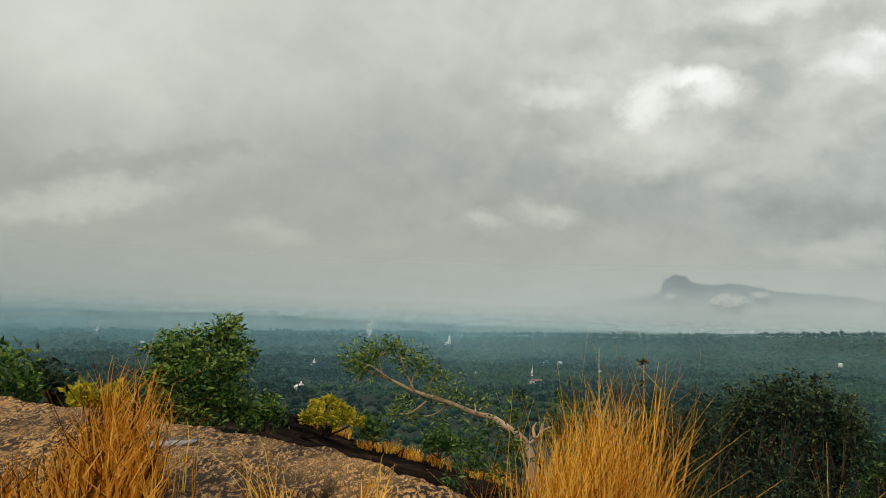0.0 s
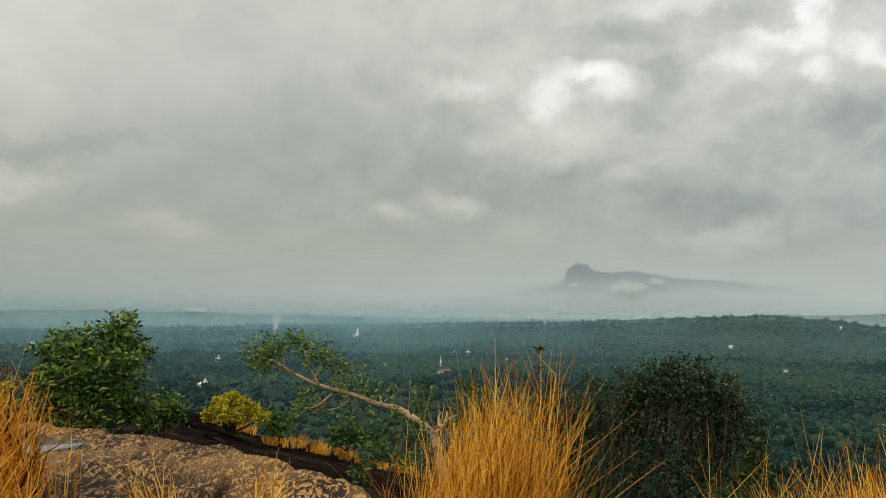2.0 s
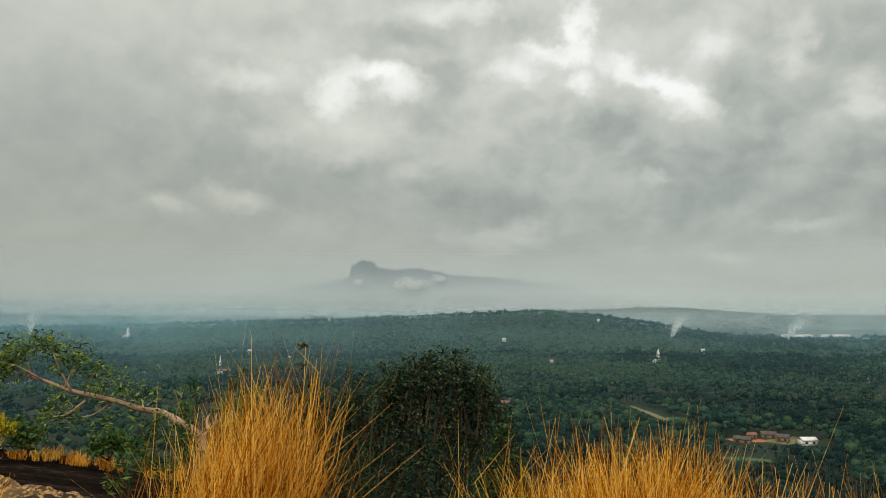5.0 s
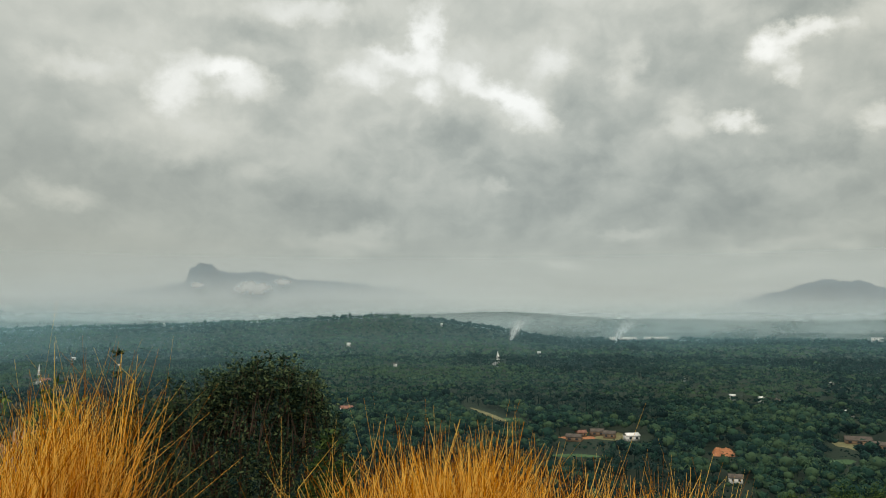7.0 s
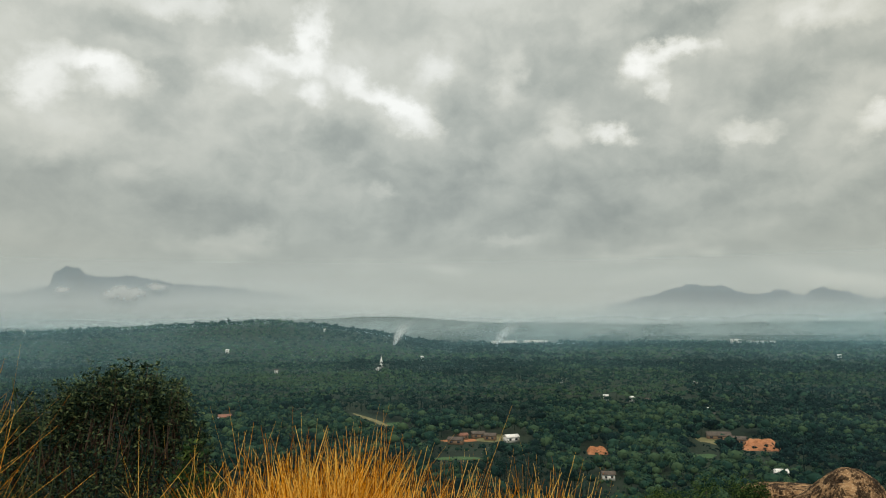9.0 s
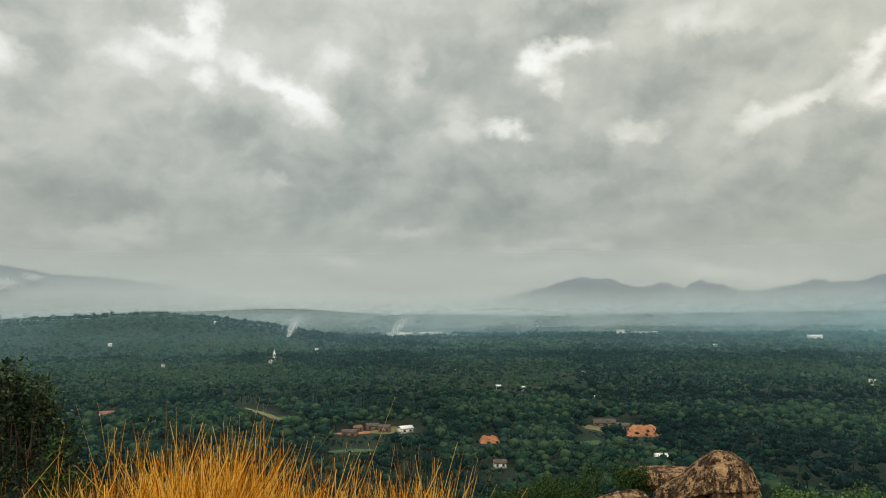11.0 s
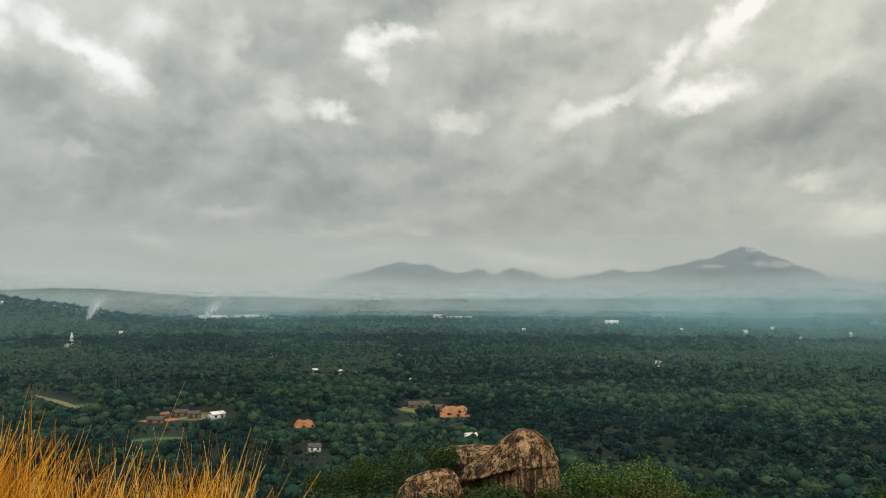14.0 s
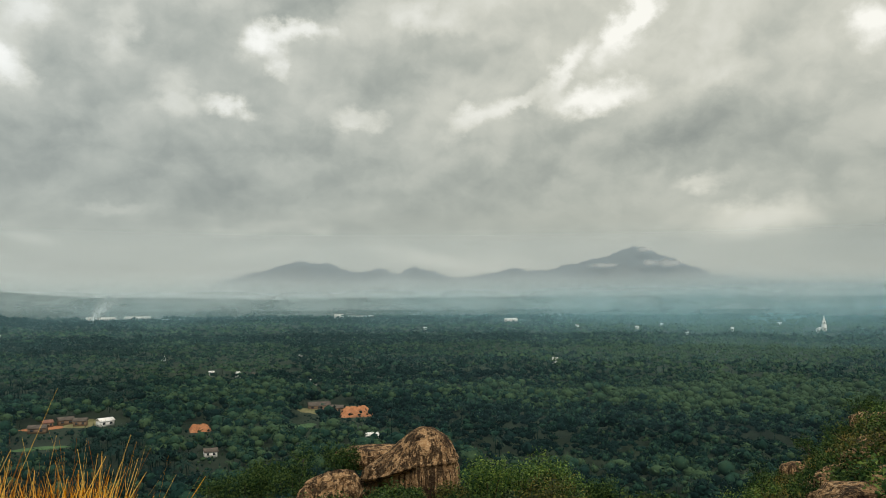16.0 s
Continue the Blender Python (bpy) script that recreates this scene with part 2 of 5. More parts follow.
def crusted_rock(name):
    """Granite whose tan crust flakes off in strips and leaves dark hollows."""
    m = bpy.data.materials.new(name)
    m.use_nodes = True
    k = Nodes(m.node_tree)
    co = k.vec("MULTIPLY", k.add("ShaderNodeTexCoord", out="Object"), (1.1, 0.42, 1.0))
    flake, grain, broad = k.noise(co, 52.0, 3.0, 0.6, 0.6), k.noise(co, 130.0, 3.0, 0.6), k.noise(co, 0.9, 4.0, 0.55)
    bed = k.mix(k.step(broad, 0.38, 0.62), (0.15, 0.076, 0.026), (0.41, 0.22, 0.070))
    bed = k.mix(k.math("MULTIPLY", k.step(grain, 0.42, 0.68), 0.65), bed, (0.68, 0.43, 0.19))
    strip = k.noise(k.vec("MULTIPLY", co, (0.6, 1.1, 1.0)), 15.0, 5.0, 0.66, 0.8)
    gaps = k.step(k.math("ADD", k.math("MULTIPLY", flake, 0.72), k.math("MULTIPLY", strip, 0.28)), 0.495, 0.53, 1.0, 0.0)
    worn = k.step(k.noise(co, 3.2, 4.0, 0.6), 0.36, 0.56, 0.45, 1.0)
    col = k.mix(k.math("MULTIPLY", gaps, worn), bed, (0.026, 0.017, 0.011))
    lichen = k.step(k.noise(co, 2.6, 5.0, 0.6), 0.62, 0.72)
    col = k.mix(k.math("MULTIPLY", lichen, 0.55), col, (0.05, 0.042, 0.038))
    shader = k.tree.nodes.new("ShaderNodeBsdfPrincipled")
    k.put(col, shader.inputs["Base Color"])
    k.put(0.88, shader.inputs["Roughness"])
    shader.inputs["Specular IOR Level"].default_value = 0.2
    k.put(k.add("ShaderNodeBump", {"Strength": 1.0, "Distance": 0.03, "Height": k.math("SUBTRACT", strip, k.math("MULTIPLY", gaps, 0.3))}), shader.inputs["Normal"])
    k.add("ShaderNodeOutputMaterial", {"Surface": shader.outputs[0]})
    return m


def stained_rock(name):
    """Tan granite with broad dark rain stains that run down it, paler worn rims and grain."""
    m = bpy.data.materials.new(name)
    m.use_nodes = True
    k = Nodes(m.node_tree)
    co = k.add("ShaderNodeTexCoord", out="Object")
    broad, grain = k.noise(co, 0.8, 4.0, 0.6, 0.4), k.noise(co, 7.0, 5.0, 0.65)
    col = k.mix(k.step(broad, 0.36, 0.62), (0.13, 0.075, 0.038), (0.36, 0.22, 0.11))
    col = k.mix(k.math("MULTIPLY", k.step(grain, 0.50, 0.66), 0.7), col, (0.58, 0.42, 0.25))
    runs = k.noise(k.vec("MULTIPLY", co, (1.0, 1.0, 0.07)), 1.5, 4.0, 0.55, 0.2)
    thin = k.noise(k.vec("MULTIPLY", co, (1.0, 1.0, 0.10)), 5.0, 3.0, 0.6, 0.3)
    stain = k.step(k.math("ADD", k.math("MULTIPLY", runs, 0.65), k.math("MULTIPLY", thin, 0.35)), 0.49, 0.54)
    col = k.mix(k.math("MULTIPLY", stain, k.step(grain, 0.3, 0.6, 0.97, 0.8)), col, (0.016, 0.012, 0.009))
    seams = k.step(k.math("ABSOLUTE", k.math("SUBTRACT", k.noise(k.vec("MULTIPLY", co, (0.5, 0.5, 1.6)), 0.7, 4.0, 0.6), 0.5)), 0.0, 0.02, 1.0, 0.0)
    col = k.mix(k.math("MULTIPLY", seams, 0.6), col, (0.03, 0.02, 0.014))
    shader = k.tree.nodes.new("ShaderNodeBsdfPrincipled")
    k.put(col, shader.inputs["Base Color"])
    k.put(0.92, shader.inputs["Roughness"])
    shader.inputs["Specular IOR Level"].default_value = 0.1
    relief = k.math("SUBTRACT", k.math("MULTIPLY", grain, 0.5), k.math("ADD", k.math("MULTIPLY", seams, 0.6), k.math("MULTIPLY", stain, 0.3)))
    k.put(k.add("ShaderNodeBump", {"Strength": 0.9, "Distance": 0.25, "Height": relief}), shader.inputs["Normal"])
    k.add("ShaderNodeOutputMaterial", {"Surface": shader.outputs[0]})
    return m


M_SLAB = crusted_rock("weathered_granite")
# near-black: the shade of the trench is put into the rock's colour
M_DARKROCK = material("shade_black_granite", [(0.003, 0.003, 0.003), (0.008, 0.006, 0.005), (0.018, 0.013, 0.010), (0.055, 0.038, 0.026)], 0.8, 6, 0.95, 1.0, 0.15, spec=0.0, contrast=1.5)
M_HILL = material("dry_hillside_soil", [(0.04, 0.038, 0.012), (0.15, 0.11, 0.03), (0.30, 0.20, 0.055)], 0.35, 2.5, 0.95, 0.6, 0.3, spec=0.05)
M_PLAIN = material("forest_floor", [(0.006, 0.013, 0.007), (0.012, 0.024, 0.011), (0.03, 0.042, 0.017)], 0.004, 0.06, 0.95, 0.6, 1.5)
M_BOULDER = stained_rock("stained_boulder_granite")
M_STRAW = material("dry_straw", [(0.28, 0.095, 0.005), (0.72, 0.32, 0.014), (0.95, 0.61, 0.13)], 3, 40, 0.95, 0.0, vary=0.85, translucent=0.4, spec=0.0)
M_STRAW_PALE = material("bleached_straw", [(0.14, 0.10, 0.02), (0.30, 0.22, 0.05), (0.46, 0.36, 0.11)], 3, 40, 0.95, 0.0, vary=0.85, translucent=0.3, spec=0.0)
M_STRAW_RED = material("reddish_dry_straw", [(0.10, 0.028, 0.004), (0.52, 0.19, 0.010), (0.80, 0.42, 0.075)], 3, 40, 0.95, 0.0, vary=1.0, translucent=0.3, spec=0.0)
M_LEAF = material("glossy_green_leaf", [(0.012, 0.045, 0.012), (0.055, 0.14, 0.022), (0.24, 0.33, 0.05)], 4, 40, 0.5, 0.0, vary=0.95, translucent=0.3)
M_LEAF_TREE = material("narrow_tree_leaf", [(0.025, 0.065, 0.014), (0.09, 0.18, 0.03), (0.32, 0.38, 0.07)], 4, 40, 0.5, 0.0, vary=1.0, translucent=0.35)
M_LEAF_DARK = material("dark_green_leaf", [(0.010, 0.026, 0.017), (0.024, 0.052, 0.030), (0.10, 0.135, 0.06)], 4, 40, 0.7, 0.0, vary=1.0, translucent=0.25, spec=0.1)
M_LEAF_WOOD = material("hillside_dark_leaf", [(0.008, 0.026, 0.010), (0.024, 0.055, 0.016), (0.07, 0.11, 0.028)], 0.5, 4, 0.8, 0.0, vary=0.8, translucent=0.15, spec=0.1)
M_LEAF_YELLOW = material("yellowing_leaf", [(0.16, 0.17, 0.012), (0.42, 0.36, 0.02), (0.62, 0.48, 0.04)], 4, 40, 0.7, 0.0, vary=0.7, translucent=0.35, spec=0.1)
M_LEAF_MID = material("hillside_green_leaf", [(0.016, 0.052, 0.013), (0.047, 0.112, 0.022), (0.16, 0.23, 0.045)], 0.5, 4, 0.6, 0.0, vary=0.8, translucent=0.25)
M_LEAF_OLIVE = material("hillside_olive_leaf", [(0.02, 0.03, 0.010), (0.055, 0.066, 0.018), (0.14, 0.13, 0.03)], 0.5, 4, 0.7, 0.0, vary=0.8, translucent=0.25)
M_BARK = material("pale_bark", [(0.16, 0.10, 0.06), (0.42, 0.28, 0.18), (0.66, 0.50, 0.36)], 6, 50, 0.9, 0.7, 0.01, spec=0.1)
M_BARK_DARK = material("dark_bark", [(0.03, 0.02, 0.015), (0.09, 0.06, 0.04)], 6, 50, 0.9, 0.5, 0.01)
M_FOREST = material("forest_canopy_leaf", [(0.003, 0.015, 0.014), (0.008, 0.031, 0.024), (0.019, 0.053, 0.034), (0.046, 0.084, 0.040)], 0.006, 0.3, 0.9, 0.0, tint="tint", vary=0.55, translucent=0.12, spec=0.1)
M_PALM = material("coconut_palm_leaf", [(0.006, 0.023, 0.018), (0.015, 0.045, 0.026), (0.042, 0.078, 0.034)], 0.02, 0.5, 0.8, 0.0, tint="tint", vary=0.2, translucent=0.15, spec=0.1)
# distance haze is put into the mountains' blue base colour
M_MOUNTAIN = material("haze_blue_mountain", [(0.028, 0.065, 0.10), (0.05, 0.10, 0.14)], 0.004, 0.03, 0.95, 0.5, 8, spec=0.0)
M_WHITE = material("white_limewash", [(0.66, 0.64, 0.60), (0.84, 0.83, 0.80)], 0.3, 3, 0.8, 0.0)
M_GREYROOF = material("weathered_brown_roof", [(0.06, 0.052, 0.045), (0.16, 0.13, 0.105)], 0.3, 3, 0.9, 0.0, spec=0.1)
M_MUD = material("mud_plaster", [(0.12, 0.075, 0.045), (0.28, 0.18, 0.11)], 0.3, 3, 0.9, 0.0)
M_TILE = material("red_tile_roof", [(0.17, 0.08, 0.055), (0.32, 0.16, 0.11)], 0.3, 3, 0.9, 0.0)
M_EARTH = material("bare_laterite", [(0.12, 0.055, 0.028), (0.34, 0.14, 0.058), (0.46, 0.22, 0.11)], 0.14, 0.9, 0.95, 0.6, 0.3, contrast=1.5)
M_SAND = material("pale_dirt_track", [(0.07, 0.08, 0.03), (0.15, 0.14, 0.06), (0.30, 0.26, 0.14)], 0.05, 0.5, 0.95, 0.2, 0.2)
M_FIELD = material("bright_paddy_grass", [(0.03, 0.07, 0.025), (0.065, 0.13, 0.045)], 0.06, 0.6, 0.9, 0.2, 0.2)
M_GLASSDARK = material("dark_window_pane", [(0.02, 0.025, 0.03), (0.05, 0.06, 0.07)], 1, 5, 0.2, 0.0)
M_WATER = material("rain_water", [(0.20, 0.20, 0.20), (0.30, 0.29, 0.28)], 3, 30, 0.08, 0.05, 0.002)


# ---- mesh helpers ----
def mesh_of(name, verts, tris, mat, smooth=False, extra=None):
    """A mesh from arrays of points and triangles (or quads)."""
    verts, tris = np.asarray(verts, np.float32), np.asarray(tris, np.int32)
    me = bpy.data.meshes.new(name)
    side = tris.shape[1]
    me.vertices.add(len(verts))
    me.vertices.foreach_set("co", verts.ravel())
    me.loops.add(tris.size)
    me.loops.foreach_set("vertex_index", tris.ravel())
    me.polygons.add(len(tris))
    me.polygons.foreach_set("loop_start", np.arange(0, tris.size, side, dtype=np.int32))
    if smooth:
        me.polygons.foreach_set("use_smooth", np.ones(len(tris), bool))
    for m in mat if isinstance(mat, (list, tuple)) else [mat]:
        me.materials.append(m)
    if extra is not None:
        layer = me.attributes.new("tint", "FLOAT", "POINT")
        layer.data.foreach_set("value", np.asarray(extra, np.float32))
    me.update(calc_edges=True)
    me.validate()
    return me


def part(name, me, parent=None, label=""):
    ob = new(name, me)
    if parent is not None:
        ob.parent = parent
    if label:
        ob["label"] = label
    return ob


def thing(name, at, label, category, group="", kind=""):
    ob = new(name)
    ob.location = at
    ob.empty_display_size = 0.1
    return tagged(ob, label, category, group, kind)


def join(*pieces):
    """Joins (verts, faces) pairs."""
    vs, fs, k = [], [], 0
    for v, f in pieces:
        vs.append(np.asarray(v, float))
        fs.append(np.asarray(f, int) + k)
        k += len(v)
    return np.concatenate(vs), np.concatenate(fs)


def bearing(az, el, d, eye=None):
    """The place d metres away at a bearing and a height, as seen by someone who turns that way."""
    yaw = deg(min(0.0, max(-70.0, az)))
    e = (-ARM * math.sin(yaw), ARM * math.cos(yaw), EYE)
    a, b = deg(az), deg(el)
    return np.array([e[0] - d * math.sin(a), e[1] + d * math.cos(a), e[2] + d * math.tan(b)])


def tube(points, radii, sides=6):
    """A tapered, bent tube through points; quads split in triangles."""
    p, r = np.asarray(points, float), np.asarray(radii, float)
    t = np.gradient(p, axis=0)
    t /= np.linalg.norm(t, axis=1)[:, None] + 1e-9
    ref = np.where(np.abs(t[:, 2:3]) > 0.9, [[1.0, 0, 0]], [[0, 0, 1.0]])
    a = np.cross(t, ref)
    a /= np.linalg.norm(a, axis=1)[:, None] + 1e-9
    b = np.cross(t, a)
    th = np.linspace(0, 2 * np.pi, sides, endpoint=False)
    v = p[:, None] + r[:, None, None] * (a[:, None] * np.cos(th)[None, :, None] + b[:, None] * np.sin(th)[None, :, None])
    f = []
    for i in range(len(p) - 1):
        for j in range(sides):
            q = [i * sides + j, i * sides + (j + 1) % sides, (i + 1) * sides + (j + 1) % sides, (i + 1) * sides + j]
            f += [[q[0], q[1], q[2]], [q[0], q[2], q[3]]]
    n0 = len(p) * sides
    v = np.concatenate([v.reshape(-1, 3), p[:1], p[-1:]])
    for j in range(sides):
        f += [[j, n0, (j + 1) % sides], [(len(p) - 1) * sides + j, (len(p) - 1) * sides + (j + 1) % sides, n0 + 1]]
    return v, np.array(f)


def bend(points, steps=5):
    """A smooth curve through points (Catmull-Rom)."""
    p = np.asarray(points, float)
    p = np.concatenate([[2 * p[0] - p[1]], p, [2 * p[-1] - p[-2]]])
    out = []
    for i in range(1, len(p) - 2):
        for s in np.linspace(0, 1, steps, endpoint=False):
            a, b, c, d = p[i - 1:i + 3]
            out.append(0.5 * (2 * b + (c - a) * s + (2 * a - 5 * b + 4 * c - d) * s * s + (3 * b - a - 3 * c + d) * s ** 3))
    return np.array(out + [p[-2]])


def leaves(centres, length, width, droop=0.25, up=0.3):
    """Folded diamond leaves, four points each, round the centres given."""
    k = len(centres)
    d = rng.normal(size=(k, 3))
    d[:, 2] = d[:, 2] * 0.7 + up - droop * rng.random(k)
    d /= np.linalg.norm(d, axis=1)[:, None]
    s = np.cross(d, rng.normal(size=(k, 3)))
    s /= np.linalg.norm(s, axis=1)[:, None]
    fold = np.cross(d, s)
    L = length * rng.uniform(0.6, 1.25, (k, 1))
    W = width * rng.uniform(0.7, 1.2, (k, 1))
    c = np.asarray(centres)
    v = np.stack([c, c + d * L * 0.45 + s * W + fold * W * 0.35, c + d * L, c + d * L * 0.45 - s * W + fold * W * 0.35], 1).reshape(-1, 3)
    i = np.arange(k)[:, None] * 4
    return v, np.concatenate([i + [0, 1, 2], i + [0, 2, 3]])


def blades(roots, heights, width, lean, wild=0.25, rows=6, tip_bias=(0, 0, 0), kinks=0.03):
    """Curved, tapering grass blades."""
    k = len(roots)
    th = rng.uniform(0, 2 * np.pi, k)
    out = np.stack([np.cos(th), np.sin(th), np.zeros(k)], 1)
    bow = out * (heights * np.minimum(rng.gamma(2.0, wild / 2, k), wild * 2.2))[:, None] + np.asarray(lean).reshape(-1, 3) * heights[:, None] + np.asarray(tip_bias)
    s = np.linspace(0, 1, rows)
    side = np.stack([-np.sin(th + rng.normal(0, 0.6, k)), np.cos(th), np.zeros(k)], 1)
    side /= np.linalg.norm(side, axis=1)[:, None]
    kink = rng.normal(0, kinks, (k, rows, 3)) * heights[:, None, None] * s[None, :, None]
    mid = np.asarray(roots)[:, None] + bow[:, None] * (s ** 2)[None, :, None] + kink
    drop = 1 - 0.35 * np.minimum(1.5, np.linalg.norm(bow, axis=1) / heights)[:, None] * (s ** 2)[None]
    mid[:, :, 2] += heights[:, None] * s[None] * drop
    w = (width * rng.uniform(0.6, 1.4, k))[:, None] * np.maximum(0.12, 1 - s ** 1.6)[None]
    v = np.stack([mid - side[:, None] * w[:, :, None], mid + side[:, None] * w[:, :, None]], 2).reshape(-1, 3)
    base = (np.arange(k) * rows * 2)[:, None, None]
    r = (np.arange(rows - 1) * 2)[None, :, None]
    f = np.concatenate([base + r + np.array([0, 1, 3]), base + r + np.array([0, 3, 2])], 1).reshape(-1, 3)
    return v, f


def rumple(p, size, octaves=4, seed=0.0):
    """Fractal noise at points, about -1 to 1."""
    out = np.empty(len(p))
    for i, q in enumerate(p):
        out[i] = noise.fractal((q[0] / size + seed, q[1] / size + seed * 1.7, q[2] / size), 1.0, 2.0, octaves)
    return out


# ---- the ground: hilltop, slopes, plain, ridges out to the horizon ----
PLAIN = -78.0
AZ_NODES = [-180, -115, -105, -100, -95, -91, -80, -70, -60, -50, -30, -12, -8, -6, 0, 6, 12, 20, 32, 45, 180]
EDGE_EL = [-9, -8, -6.6, -7.2, -11.0, -14.6, -15.5, -16.5, -19, -24, -27, -24, -14, -11.2, -9.6, -8.4, -6.0, -5.8, -5.9, -8, -9]
EDGE_R = [80, 90, 105, 100, 92, 80, 66, 66, 50, 16, 8, 8, 14, 19, 20, 20, 20, 20, 20, 25, 80]
RIDGE_AZ = [-46, -41, -39.4, -38, -34, -30, -23, -16, -10, -3, 5, 16, 40]
RIDGE_EL = [-2.0, -1.25, -0.9, -0.6, 0.0, 0.3, 0.12, -0.2, -0.4, -0.55, -0.75, -1.1, -1.6]
FAR_AZ = [-180, -120, -98, -85, -70, -55, -46, -39, -31, -20, -8, 0, 15, 30, 50, 180]
FAR_EL = [0.0, 0.0, 0.0, 0.12, 0.05, 0.0, 0.2, 0.7, 0.5, 0.1, 0.05, 0.1, 0.4, 0.15, 0.1, 0.0]


def soft(e0, e1, x):
    s = np.clip((x - e0) / (e1 - e0), 0, 1)
    return s * s * (3 - 2 * s)


def waves(x, y, scale, seed):
    """Cheap smooth unevenness from a few sines."""
    out = 0
    for i in range(5):
        a = seed * 1.3 + i * 2.4
        f = (1.0 + 0.6 * i) / scale
        out = out + np.sin((x * math.cos(a) + y * math.sin(a)) * f + seed * 5 + i) / (1 + 0.5 * i)
    return out / 2.5


def ground(x, y):
    """The height of the ground."""
    x, y = np.asarray(x, float), np.asarray(y, float)
    r, az = np.hypot(x, y), np.degrees(np.arctan2(-x, y))
    edge_el, edge_r = np.interp(az, AZ_NODES, EDGE_EL), np.interp(az, AZ_NODES, EDGE_R)
    at_edge = EYE + edge_r * np.tan(np.radians(edge_el))
    near = np.where(r < 3.2, 0.0, at_edge * np.clip((r - 3.2) / (edge_r - 3.2), 0, 1) ** np.interp(az, [-180, -60, -15, 180], [0.45, 0.5, 1.0, 1.0]))
    hill = near - np.maximum(0, r - edge_r) * 0.62
    hill = hill + waves(x, y, 2.5, 1) * 0.06 * soft(3, 9, r) + waves(x, y, 14, 2) * 0.5 * soft(14, 45, r)
    plain = PLAIN + waves(x, y, 160, 3) * 3.5 + waves(x, y, 45, 7) * 1.5 + waves(x, y, 520, 4) * 4 * soft(700, 2000, r)
    crest = EYE + 2600 * np.tan(np.radians(np.interp(az, RIDGE_AZ, RIDGE_EL))) - 9
    ridge = PLAIN + np.maximum(0, crest - PLAIN) * np.exp(-((r - 2600) / 560) ** 2) * soft(42, 25, az) * soft(-50, -43, az)
    far = EYE + 4400 * np.tan(np.radians(np.interp(az, FAR_AZ, FAR_EL))) - 8 + waves(x, y, 130, 6) * 7
    rim = PLAIN + (far - PLAIN) * soft(3300, 4400, r)
    low = np.maximum(np.maximum(plain, ridge + waves(x, y, 120, 5) * 3), rim)
    k = 8.0
    h = np.clip(0.5 + 0.5 * (hill - low) / k, 0, 1)
    return np.where(r > 350, low, low * (1 - h) + hill * h + k * h * (1 - h))


radii = np.concatenate([np.linspace(0.6, 20, 40), np.geomspace(21, 4900, 150)])
bearings = np.radians(np.concatenate([np.arange(-112, 44, 0.5), np.arange(44, 248, 3.0)]))
A, R = np.meshgrid(bearings, radii)
gx, gy = -R * np.sin(A), R * np.cos(A)
gz = ground(gx, gy)
verts = np.concatenate([np.stack([gx, gy, gz], -1).reshape(-1, 3), [[0, 0, 0.0]]])
na, nr = len(bearings), len(radii)
i, j = np.meshgrid(np.arange(nr - 1), np.arange(na), indexing="ij")
q = np.stack([i * na + j, (i + 1) * na + j, (i + 1) * na + (j + 1) % na, i * na + (j + 1) % na], -1).reshape(-1, 4)
tris = np.concatenate([q[:, [0, 2, 1]], q[:, [0, 3, 2]]])
hub = np.stack([np.full(na, nr * na), (np.arange(na) + 1) % na, np.arange(na)], -1)
tris = np.concatenate([tris, hub])
facing = np.cross(verts[tris[:, 1]] - verts[tris[:, 0]], verts[tris[:, 2]] - verts[tris[:, 0]])[:, 2] < 0
tris[facing] = tris[facing][:, ::-1]
me = mesh_of("ground", verts, tris, [M_HILL, M_DARKROCK, M_PLAIN], smooth=True)
mid = verts[tris].mean(1)
mr, maz = np.hypot(mid[:, 0], mid[:, 1]), np.degrees(np.arctan2(-mid[:, 0], mid[:, 1]))
# slot 1 gives the ledge beyond the slab its shade-dark rock colour
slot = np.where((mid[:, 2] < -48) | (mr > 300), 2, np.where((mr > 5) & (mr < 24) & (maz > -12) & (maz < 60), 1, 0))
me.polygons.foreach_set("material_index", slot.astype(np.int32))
tagged(new("ground", me), "dry rocky hilltop falling to a wooded plain with low ridges", "ground", kind="structure")


# ---- the whaleback rock beside the photographer ----
SLAB_AZ = [-30, -14, -6, -1.3, 5.3, 11.8, 17.6, 24, 29, 36, 50, 70]
SLAB_R = [1.15, 1.6, 2.38, 2.98, 3.5, 4.03, 4.6, 5.6, 6.2, 6.8, 6.5, 5.5]


def slab_top(az, r):
    """The height of the rock's back at a bearing and a distance from the photographer."""
    edge = np.interp(az, SLAB_AZ, SLAB_R)
    x, y = -r * np.sin(np.radians(az)), ARM + r * np.cos(np.radians(az))
    top = 1.0 + 0.02 * np.sin(r * 1.9 + az * 0.05) + 0.008 * np.sin(x * 5.1 + y * 2.2)
    fall = np.clip((r - edge + 0.12) / 0.75, 0, 1)
    inner = np.clip((1.15 - r) / 0.5, 0, 1)
    ends = np.clip((az - 52) / 13, 0, 1) + np.clip((-17 - az) / 8, 0, 1)
    return top - 1.25 * np.maximum(fall, ends) ** 1.6 - 1.15 * inner ** 1.5, x, y


